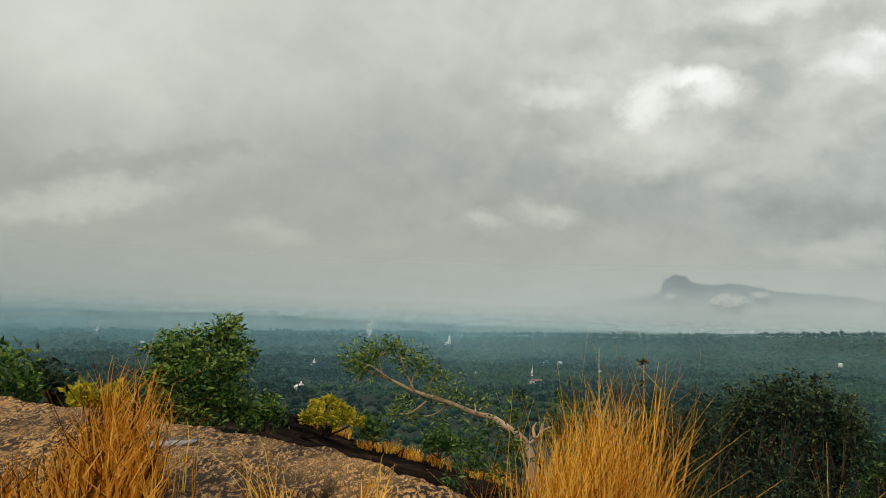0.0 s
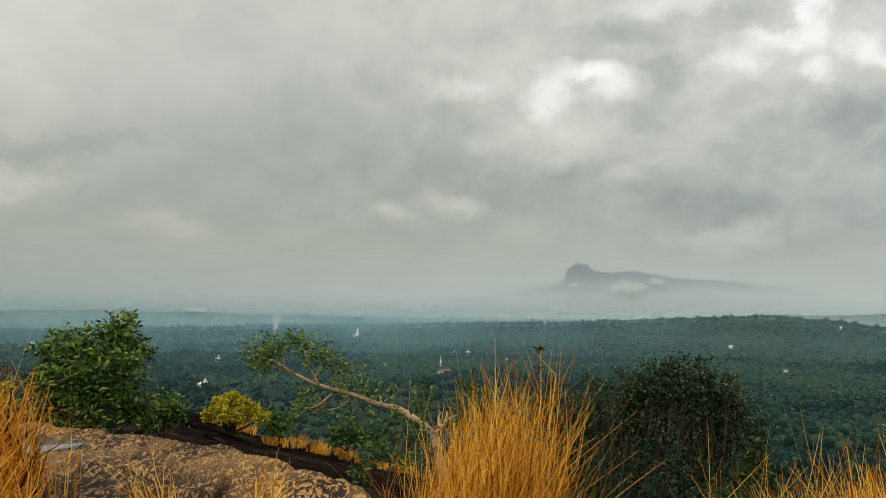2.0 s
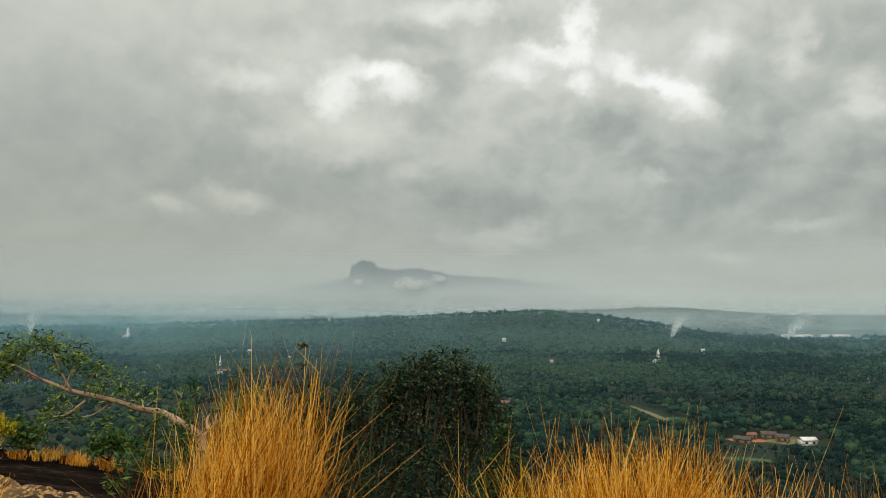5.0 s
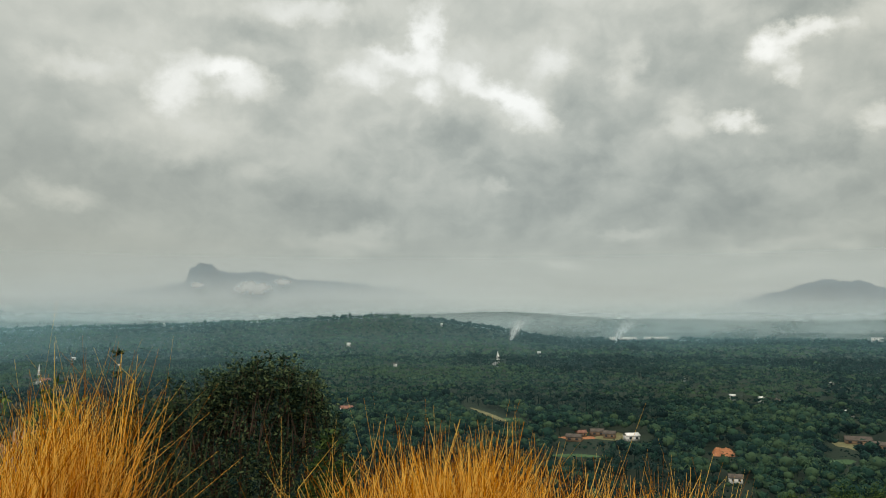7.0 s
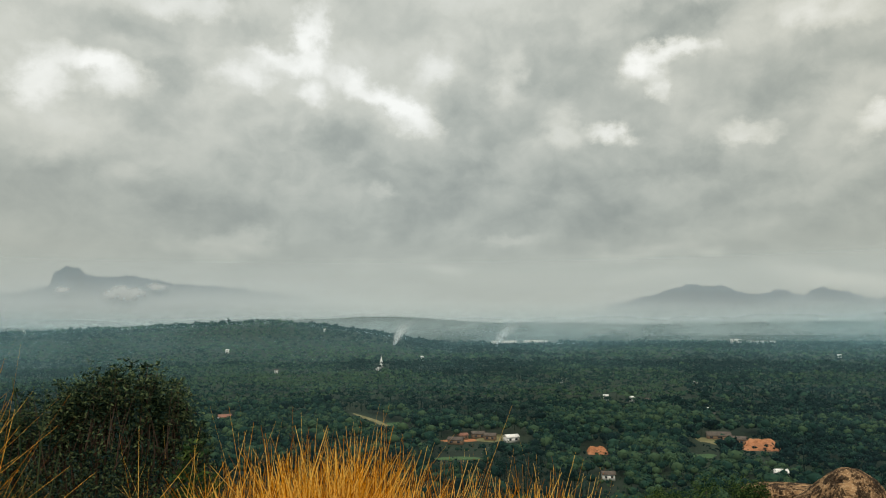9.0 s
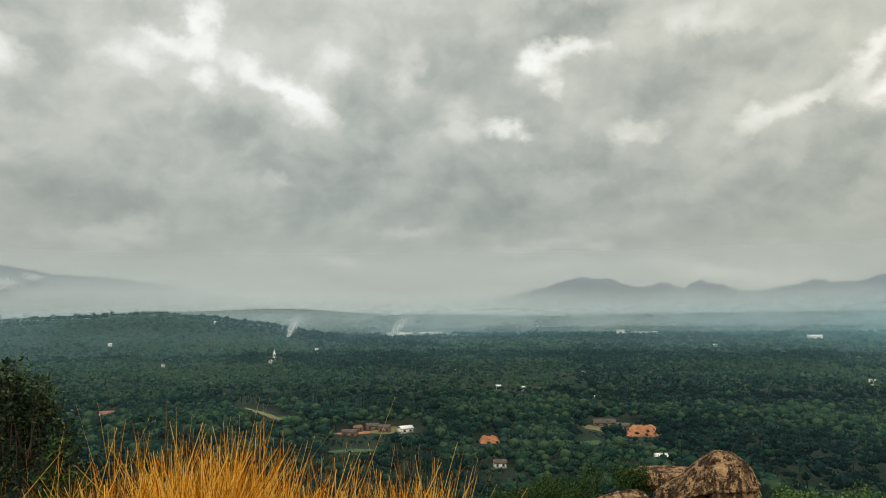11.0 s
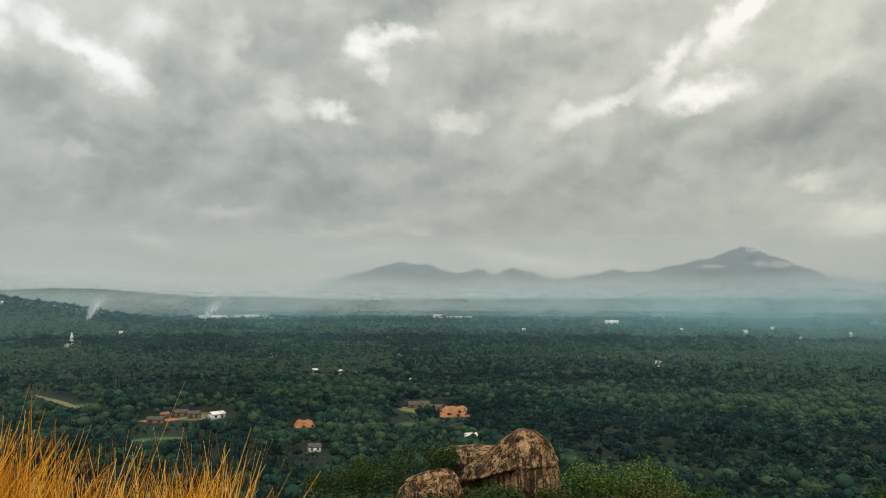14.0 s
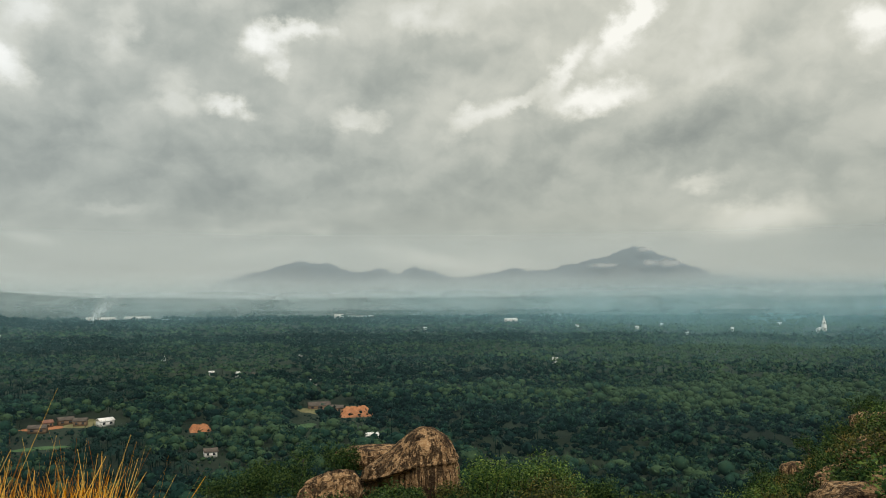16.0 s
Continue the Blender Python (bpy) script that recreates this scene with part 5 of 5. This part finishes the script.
def cut_bank(name, az, el, half_w, tall, depth, label):
    """A bare cut in a low rise: a ragged, gullied face towards the hilltop and a gentle back."""
    c = spot(az, el)
    out, side_ = np.array([-math.sin(deg(az)), math.cos(deg(az))]), np.array([math.cos(deg(az)), math.sin(deg(az))])
    U, V = np.meshgrid(np.linspace(-1, 1, 41), np.linspace(-1, 1, 31))
    flat_ = np.stack([U.ravel() * 2.2, V.ravel() * 1.6, 0 * U.ravel()], -1)
    rough = rumple(flat_, 0.5, 4, az).reshape(U.shape)
    rim_ = np.clip((1 - np.abs(U + 0.15 * rough) ** 3) * 1.2, 0, 1)
    face = np.interp(V, [-1, -0.75, 0.1, 0.35, 1], [0, 0.06, 0.8, 1.0, 0.0])
    z = tall * face * rim_ * (1 + 0.22 * rough) - 0.15
    x, y = c[0] + side_[0] * U * half_w + out[0] * V * depth, c[1] + side_[1] * U * half_w + out[1] * V * depth
    vv = np.stack([x, y, ground(x, y) + z], -1).reshape(-1, 3) - c
    i, j = np.meshgrid(np.arange(30), np.arange(40), indexing="ij")
    q = np.stack([i * 41 + j, i * 41 + j + 1, (i + 1) * 41 + j + 1, (i + 1) * 41 + j], -1).reshape(-1, 4)
    ob = new(name, mesh_of(name, vv, q, M_EARTH, smooth=True))
    ob.location = c
    return tagged(ob, label, "earth bank")


cut_bank("laterite_bank", -64.3, -8.3, 11, 5.6, 14, "bare orange laterite cutting among trees")
cut_bank("laterite_bank", -53.4, -8.85, 6.5, 3.4, 9, "small bare orange earth cutting among trees")
patch_of("laterite_clearing", -43.6, -8.05, 11, 9, M_EARTH, "orange earth yard beside low houses", "clearing")
patch_of("earth_yard", -46.0, -7.9, 15, 18, M_SAND, "bare brown yard between houses", "yard")
patch_of("earth_yard", -61.8, -7.85, 16, 18, M_SAND, "bare pale yard beside a long shed", "yard")
patch_of("paddy_field", -43.4, -9.25, 13, 6, M_FIELD, "small bright green paddy field", "field")
patch_of("paddy_field", -60.6, -8.95, 7, 9, M_FIELD, "small bright green paddy field", "field")
patch_of("paddy_field", -38.6, -7.15, 11, 26, M_FIELD, "green strip of grass beside the dirt track", "field", 0.4)
w = np.interp(np.arange(len(river_path)), [0, 10, 25, len(river_path)], [1, 3.4, 3, 1])
tan = np.gradient(river_path, axis=0)
nrm = np.stack([-tan[:, 1], tan[:, 0]], -1)
nrm /= np.linalg.norm(nrm, axis=1)[:, None]
lft, rgt = river_path[:, :2] + nrm * w[:, None], river_path[:, :2] - nrm * w[:, None]
vv = np.concatenate([np.column_stack([s, ground(s[:, 0], s[:, 1]) + 0.35]) for s in (lft, rgt)])
m_ = len(river_path)
ff = np.array([[k, k + 1, m_ + k + 1, m_ + k] for k in range(m_ - 1)])
tagged(new("dirt_track", mesh_of("dirt_track", vv, ff[:, ::-1], M_SAND, smooth=True)), "pale winding dirt track through the woods", "track", kind="structure")


def box(w, d, h, at=(0, 0, 0)):
    x, y, z = w / 2, d / 2, h
    v = np.array([[-x, -y, 0], [x, -y, 0], [x, y, 0], [-x, y, 0], [-x, -y, z], [x, -y, z], [x, y, z], [-x, y, z]]) + at
    return v, np.array([[0, 3, 2, 1], [4, 5, 6, 7], [0, 1, 5, 4], [1, 2, 6, 5], [2, 3, 7, 6], [3, 0, 4, 7]])


def gable(w, d, rise, z, over=0.5, thick=0.2):
    x, y = w / 2 + over, d / 2 + over
    v = np.array([[-x, -y, z], [x, -y, z], [x, y, z], [-x, y, z], [-x, 0, z + rise], [x, 0, z + rise]])
    v = np.concatenate([v, v + [0, 0, thick]])
    return v, np.array([[6, 7, 11, 10], [8, 9, 10, 11], [1, 0, 4, 5], [3, 2, 5, 4], [0, 1, 7, 6], [2, 3, 9, 8], [0, 6, 10, 4], [4, 10, 9, 3], [1, 5, 11, 7], [5, 2, 8, 11]])


def house(name, az, el, w, d, h, turn, roof_mat, label, lift=0.0, storeys=1, category="house", flat=False, rise=None, wall=None):
    """A house with walls, a roof, windows with sills and a door, turned from facing the hilltop."""
    p = spot(az, el)
    top = thing(name, p + [0, 0, lift - 0.2], label, category)
    top.rotation_euler = (0, 0, deg(az + turn))
    part("wall", mesh_of("wall", *box(w, d, h + 0.2), wall or M_WHITE), top)
    if flat:
        part("roof", mesh_of("roof", *box(w + 0.6, d + 0.6, 0.4, (0, 0, h + 0.2)), roof_mat), top)
    else:
        part("roof", mesh_of("roof", *gable(w, d, rise or d * 0.28, h + 0.21), roof_mat), top)
    bays = max(2, min(12, int(w / 4)))
    pane = mesh_of("window", *box(w / bays * 0.38, 0.12, h / storeys * 0.42), M_GLASSDARK)
    for s in range(storeys):
        for b in range(bays):
            win = part("window", pane, top)
            win.location = (-w / 2 + (b + 0.5) * w / bays, -d / 2 - 0.02, 0.4 + (s + 0.32) * h / storeys)
    return top


def tower(name, az, el, height_m, width, label, lift=0.0, nave=(9, 16, 7), nave_roof=None, category="church"):
    """A white church: a stepped tower with a pointed spire before a gabled nave."""
    p = spot(az, el)
    top = thing(name, p + [0, 0, lift - 0.2], label, category)
    top.rotation_euler = (0, 0, deg(az + 25))
    shaft = part("tower", mesh_of("tower", *join(box(width, width, height_m * 0.5), box(width * 0.8, width * 0.8, height_m * 0.2, (0, 0, height_m * 0.5))), M_WHITE), top)
    v, f = tube([[0, 0, height_m * 0.7], [0, 0, height_m * 0.72], [0, 0, height_m]], [width * 0.36, width * 0.36, 0.1], 8)
    part("spire", mesh_of("spire", v, f, M_WHITE), shaft, "pointed white spire")
    for z in (0.2, 0.55):
        win = part("window", mesh_of("window", *box(width * 0.3, 0.1, height_m * 0.1), M_GLASSDARK), shaft)
        win.location = (0, -width / 2 * (1 if z < 0.5 else 0.8) - 0.03, height_m * z)
    w, d, h = nave
    ob = nave_body = part("nave", mesh_of("nave", *box(w, d, h), M_WHITE), top)
    ob.location = (0, d / 2 + width / 2 - 0.2, 0)
    v, f = gable(d, w, w * 0.35, h)
    ob = part("roof", mesh_of("roof", v[:, [1, 0, 2]], f[:, ::-1], nave_roof or M_GREYROOF), nave_body)
    ob.location = (0, 0, 0.01)
    return top


tower("white_church", -0.5, -2.1, 32, 6.5, "white church with a tall pointed spire in the woods", 3, (10, 18, 7), M_WHITE)
tower("white_church", -37.9, -3.35, 26, 4.5, "white church tower rising above dark trees", 0, (8, 12, 5), M_WHITE)
tower("white_church", -96.7, -2.55, 36, 7, "white church with pointed spire far out in the woods", 1, (14, 18, 7), M_WHITE)
tower("white_church", 10.1, -5.05, 12, 5, "small white chapel among the trees", 0, (6, 9, 5), M_WHITE)
tower("white_church", 9.25, -3.35, 13, 5, "small white chapel among the trees", 3, (6, 9, 5), M_WHITE)
tower("white_church", -6.6, -4.15, 25, 2.2, "slender white tower beside pale houses", 2, (6, 7, 4.5), M_TILE)
tower("white_church", 23.9, -1.7, 24, 8, "white church far out on the plain", 2, (14, 20, 8), M_WHITE)
house("long_hall", -46.9, -1.62, 88, 22, 11, 8, M_WHITE, "long white factory hall with flat roof in the haze", 8, 3, "hall", True)
house("long_hall", -49.2, -1.62, 80, 22, 10, 4, M_WHITE, "long white factory hall with flat roof in the haze", 8, 3, "hall", True)
house("long_hall", -63.0, -1.72, 30, 20, 13, 4, M_WHITE, "white block with flat roof on the wood's edge", 8, 3, "hall", True)
house("long_hall", -64.6, -1.70, 82, 20, 9, -3, M_GREYROOF, "low pale hall with grey roof on the wood's edge", 8, 2, "hall", True)
house("long_hall", -75.6, -2.0, 36, 14, 7, 3, M_WHITE, "white hall with pale roof in the woods", 7, 2, "hall")
house("long_shed", -61.6, -7.7, 15, 8, 2.6, 6, M_GREYROOF, "long low shed with a weathered brown roof", 0, 1, "shed", wall=M_MUD)
house("village_house", -47.3, -8.15, 9, 6, 3.2, 28, M_WHITE, "white house with pale tin roof by a bare yard", 0)
house("village_house", -45.8, -8.05, 7.5, 6.0, 3.2, -10, M_GREYROOF, "low house with a weathered brown roof", 0, wall=M_MUD)
house("village_house", -44.9, -7.9, 9.0, 6.0, 3.0, 12, M_GREYROOF, "low house with a weathered brown roof", 0, wall=M_MUD)
house("village_house", -43.3, -8.3, 9.8, 6.0, 3.0, -14, M_GREYROOF, "low house with a weathered brown roof", 0, wall=M_MUD)
house("village_house", -43.8, -8.0, 6.0, 5.2, 3.0, 20, M_TILE, "low house with a red tile roof", 0, wall=M_MUD)
house("village_house", -62.9, -7.95, 9.0, 6.0, 3.0, -14, M_GREYROOF, "low house with a weathered brown roof", 0, wall=M_MUD)
house("village_house", -62.0, -8.2, 6.0, 4.5, 3.0, 10, M_TILE, "low house with a red tile roof", 0, wall=M_MUD)
house("village_house", -54.1, -10.7, 6, 5, 2.6, 8, M_GREYROOF, "small pale house half hidden in trees", 0.5)
house("village_house", -65.4, -10.4, 6, 5, 2.6, 14, M_WHITE, "small white house behind the great boulder", 2.5)
house("village_house", -26.9, -6.55, 10, 8, 4, 10, M_TILE, "white house with a red tile roof in the woods", 1)
house("village_house", -78.8, -4.9, 7, 6, 9, 5, M_WHITE, "white two-storey house above the trees", 1, 2, flat=True)
house("village_house", -7.0, -4.3, 10, 8, 6, 10, M_TILE, "pale house with a red roof by the slender tower", 4, 2)
STRAYS = [(-7.5, -2.8), (-8.6, -2.85), (-1.6, -4.0), (-2.5, -3.7), (6.4, -4.4), (5.4, -4.4), (3.0, -2.2), (-30.4, -3.45), (-30.7, -1.3), (-54.1, -5.5), (-55.9, -5.6), (-57.0, -5.7), (-71.9, -3.5), (-60.2, -4.3), (-61.2, -6.3),
          (-80.4, -2.5), (-84.6, -2.6), (-88, -2.9), (-91, -2.7), (-86.3, -2.3), (-66.5, -5.0), (-50.9, -4.4), (-69.3, -2.6), (-40.9, -2.7), (21.0, -2.3), (-14.2, -1.7), (-33.8, -1.9), (-27.0, -2.4), (-20.5, -1.6), (26.0, -2.0), (-94.0, -2.2), (-11.4, -3.2)]
for az, el in STRAYS:
    d = distance_for(el)
    big = 0.34 + d / 4200
    house("stray_house", az, el, rng.uniform(6, 12) * big, 7 * big, (3.6 if d < 1500 else 6.5) + rng.uniform(0.5, 2.0) * big, rng.uniform(-30, 30), M_WHITE if rng.random() < 0.5 else M_GREYROOF, "white house standing alone in the woods", 2.5 if d < 1500 else 4.5, 2)


# ---- mountains on the rim ----
def mountain(name, profile, d, label, base=-60.0, deep=260.0, rough=14.0):
    """A forested mountain, coloured haze-blue, whose crest follows heights (degrees) over bearings, with gullied
    slopes.
    """
    az = np.arange(min(p[0] for p in profile), max(p[0] for p in profile) + 0.01, 0.08)
    el = np.interp(az, [p[0] for p in profile], [p[1] for p in profile])
    el = el + 0.05 * (np.sin(az * 3.3) + np.sin(az * 8.7 + 1) * 0.7 + np.sin(az * 19 + 2) * 0.45)
    s = np.linspace(-1, 1, 25)
    S, AZ = np.meshgrid(s, az)
    crest = EYE + d * np.tan(np.radians(el))[:, None]
    shape = (1 - np.abs(S)) ** 0.85
    gully = np.abs(np.sin(np.radians(AZ) * 170 + 2 * np.sin(np.radians(AZ) * 61))) * (1 - shape) * shape * 4
    z = base + (crest - base) * np.clip(shape - 0.22 * gully, 0, 1) + rough * waves(AZ * 60, S * 300, 60, 9) * shape * 0.5
    r = d + S * deep
    v = np.stack([-r * np.sin(np.radians(AZ)), r * np.cos(np.radians(AZ)), z], -1).reshape(-1, 3)
    c = len(s)
    i, j = np.meshgrid(np.arange(len(az) - 1), np.arange(c - 1), indexing="ij")
    q = np.stack([i * c + j, i * c + j + 1, (i + 1) * c + j + 1, (i + 1) * c + j], -1).reshape(-1, 4)
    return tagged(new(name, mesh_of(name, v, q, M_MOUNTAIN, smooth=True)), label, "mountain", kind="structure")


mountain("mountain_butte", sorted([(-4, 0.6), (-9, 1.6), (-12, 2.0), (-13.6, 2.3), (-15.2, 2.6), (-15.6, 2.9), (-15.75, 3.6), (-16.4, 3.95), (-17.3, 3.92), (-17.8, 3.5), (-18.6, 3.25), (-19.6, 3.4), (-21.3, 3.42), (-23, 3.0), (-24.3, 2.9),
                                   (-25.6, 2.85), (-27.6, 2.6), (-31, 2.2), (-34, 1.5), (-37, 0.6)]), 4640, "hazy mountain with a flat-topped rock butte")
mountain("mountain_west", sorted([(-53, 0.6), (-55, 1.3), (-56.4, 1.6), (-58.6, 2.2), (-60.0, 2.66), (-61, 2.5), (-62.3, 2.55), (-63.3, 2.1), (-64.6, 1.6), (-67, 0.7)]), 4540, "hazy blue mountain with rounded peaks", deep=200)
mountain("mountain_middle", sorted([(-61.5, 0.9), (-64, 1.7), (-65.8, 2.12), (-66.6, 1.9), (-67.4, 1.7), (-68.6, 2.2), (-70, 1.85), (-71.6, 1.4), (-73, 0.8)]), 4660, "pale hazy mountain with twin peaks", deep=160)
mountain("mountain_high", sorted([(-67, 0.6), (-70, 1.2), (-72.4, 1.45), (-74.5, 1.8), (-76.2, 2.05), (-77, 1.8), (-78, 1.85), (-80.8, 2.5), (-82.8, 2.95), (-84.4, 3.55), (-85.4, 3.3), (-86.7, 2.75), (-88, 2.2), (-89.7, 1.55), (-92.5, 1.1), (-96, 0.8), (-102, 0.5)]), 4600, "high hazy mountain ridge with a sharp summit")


# ---- mist and distance haze over the plain ----
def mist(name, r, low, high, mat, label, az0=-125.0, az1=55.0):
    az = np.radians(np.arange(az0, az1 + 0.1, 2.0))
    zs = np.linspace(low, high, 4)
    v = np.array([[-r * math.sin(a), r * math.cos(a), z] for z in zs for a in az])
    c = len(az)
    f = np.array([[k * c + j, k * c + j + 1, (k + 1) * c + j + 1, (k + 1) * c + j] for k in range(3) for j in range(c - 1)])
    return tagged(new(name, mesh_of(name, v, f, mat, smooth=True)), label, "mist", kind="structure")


# blue-tinted shells imitate distance haze, denser towards the right and the left
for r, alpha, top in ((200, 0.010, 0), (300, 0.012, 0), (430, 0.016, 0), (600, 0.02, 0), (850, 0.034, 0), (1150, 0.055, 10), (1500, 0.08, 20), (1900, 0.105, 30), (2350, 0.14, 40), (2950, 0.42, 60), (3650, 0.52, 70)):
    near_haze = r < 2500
    mist("backdrop_mist", r, PLAIN - 20, top + 60, mist_material("distance_haze", alpha, -30 + top * 0.3, top + 30, colour=(0.38, 0.70, 0.82) if near_haze else (0.75, 0.86, 0.89),
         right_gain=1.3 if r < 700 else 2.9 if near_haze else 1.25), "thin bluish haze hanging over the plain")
# besides the low mist, its veil lays haze over the mountains as a sheet
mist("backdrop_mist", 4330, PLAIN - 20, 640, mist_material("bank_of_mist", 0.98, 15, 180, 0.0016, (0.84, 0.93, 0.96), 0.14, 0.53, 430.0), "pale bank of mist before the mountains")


# ---- smoke rising from fires in the woods ----
def smoke(az, el, tall, wide, drift, seed):
    """A thin drifting plume: a few curled sheets of white vapour."""
    p = spot(az, el, 8)
    top = thing("smoke_plume", p, "thin white smoke drifting up from the woods", "smoke")
    m = bpy.data.materials.new("wood_smoke")
    m.use_nodes = True
    k = Nodes(m.node_tree)
    uv = k.add("ShaderNodeTexCoord", out="Object")
    sp = k.tree.nodes.new("ShaderNodeSeparateXYZ")
    k.put(uv, sp.inputs[0])
    wisp = k.noise(k.vec("MULTIPLY", uv, (1.0, 1.0, 0.5)), 5.0 / wide, 5.0, 0.6, 0.8)
    h = k.math("DIVIDE", sp.outputs[2], tall)
    centre = k.math("MULTIPLY", k.math("POWER", k.math("MAXIMUM", h, 0.0), 1.4), drift)
    spread = k.math("MULTIPLY_ADD", h, wide, wide * 0.18)
    off = k.math("ABSOLUTE", k.math("DIVIDE", k.math("SUBTRACT", sp.outputs[0], centre), spread))
    a = k.math("MULTIPLY", k.step(off, 0.1, 1.0, 1.0, 0.0), k.step(h, 0.1, 1.0, 0.95, 0.0))
    a = k.math("MULTIPLY", a, k.step(wisp, 0.32, 0.58), clamp=True)
    vapour = k.add("ShaderNodeMixShader", [0.5, k.add("ShaderNodeBsdfDiffuse", {"Color": (0.9, 0.95, 0.97, 1)}), k.add("ShaderNodeBsdfTranslucent", {"Color": (0.9, 0.95, 0.97, 1)})])
    k.add("ShaderNodeOutputMaterial", {"Surface": k.add("ShaderNodeMixShader", [a, k.add("ShaderNodeBsdfTransparent"), vapour])})
    top.rotation_euler = (0, 0, deg(az))
    zs, us = np.linspace(0, tall, 10), np.linspace(-1, 1, 9)
    for layer in range(2):
        v = np.array([[drift * (z / tall) ** 1.4 + u * (wide * 0.2 + wide * z / tall) * 1.1, wide * 0.25 * math.sin(2.2 * u + layer * 2 + z / tall * 2) + layer * wide * 0.4, z] for z in zs for u in us])
        q = np.array([[i * 9 + j, i * 9 + j + 1, i * 9 + j + 10, i * 9 + j + 9] for i in range(9) for j in range(8)])
        part("wisp", mesh_of("wisp", v, q, m, smooth=True), top)


smoke(-38.9, -2.1, 72, 34, 44, 1)
smoke(-46.4, -1.85, 90, 46, 70, 2)
smoke(5.4, -1.95, 80, 30, 6, 3)


def cloud_wisp(az, el, half_w, half_h):
    """A small bright rag of cloud that clings to a mountain, as two curved sheets of vapour."""
    r = 4300.0
    p = np.array([-r * math.sin(deg(az)), r * math.cos(deg(az)), EYE + r * math.tan(deg(el))])
    m = bpy.data.materials.new("cloud_rag")
    m.use_nodes = True
    k = Nodes(m.node_tree)
    at = k.add("ShaderNodeTexCoord", out="Object")
    sp = k.tree.nodes.new("ShaderNodeSeparateXYZ")
    k.put(k.vec("ADD", at, k.vec("MULTIPLY", k.vec("SUBTRACT", k.noise(at, 0.013, 6.0, 0.6, out=1), (0.5, 0.5, 0.5)), (half_w * 2.0, 0.0, half_h * 3.0))), sp.inputs[0])
    u, v = k.math("DIVIDE", sp.outputs[0], half_w), k.math("DIVIDE", sp.outputs[2], half_h)
    d = k.math("ADD", k.math("MULTIPLY", u, u), k.math("MULTIPLY", v, v))
    a = k.step(d, 0.0, 1.3, 0.46, 0.0)
    vapour = k.add("ShaderNodeMixShader", [0.5, k.add("ShaderNodeBsdfDiffuse", {"Color": (0.90, 0.91, 0.91, 1)}), k.add("ShaderNodeBsdfTranslucent", {"Color": (0.90, 0.91, 0.91, 1)})])
    k.add("ShaderNodeOutputMaterial", {"Surface": k.add("ShaderNodeMixShader", [a, k.add("ShaderNodeBsdfTransparent"), vapour])})
    us, zs = np.linspace(-1.25, 1.25, 9), np.linspace(-1.25, 1.25, 5)
    vv = np.array([[x * half_w, half_w * 0.12 * x * x, z * half_h] for z in zs for x in us])
    q = np.array([[i * 9 + j, i * 9 + j + 1, i * 9 + j + 10, i * 9 + j + 9] for i in range(4) for j in range(8)])
    ob = new("cloud_wisp", mesh_of("cloud_wisp", vv, q, m, smooth=True))
    ob.location, ob.rotation_euler = p, (0, 0, deg(az))
    tagged(ob, "small white rag of cloud on the mountain", "cloud", "cloud rags on the mountains")


for az, el, w, h in ((-16.3, 2.5, 36, 14), (-20.2, 2.35, 110, 34), (-22.2, 2.75, 50, 18), (-85.2, 3.3, 42, 14), (-85.6, 2.35, 40, 16), (-86.9, 2.3, 70, 20), (-82.4, 2.2, 80, 12)):
    cloud_wisp(az, el, w, h)
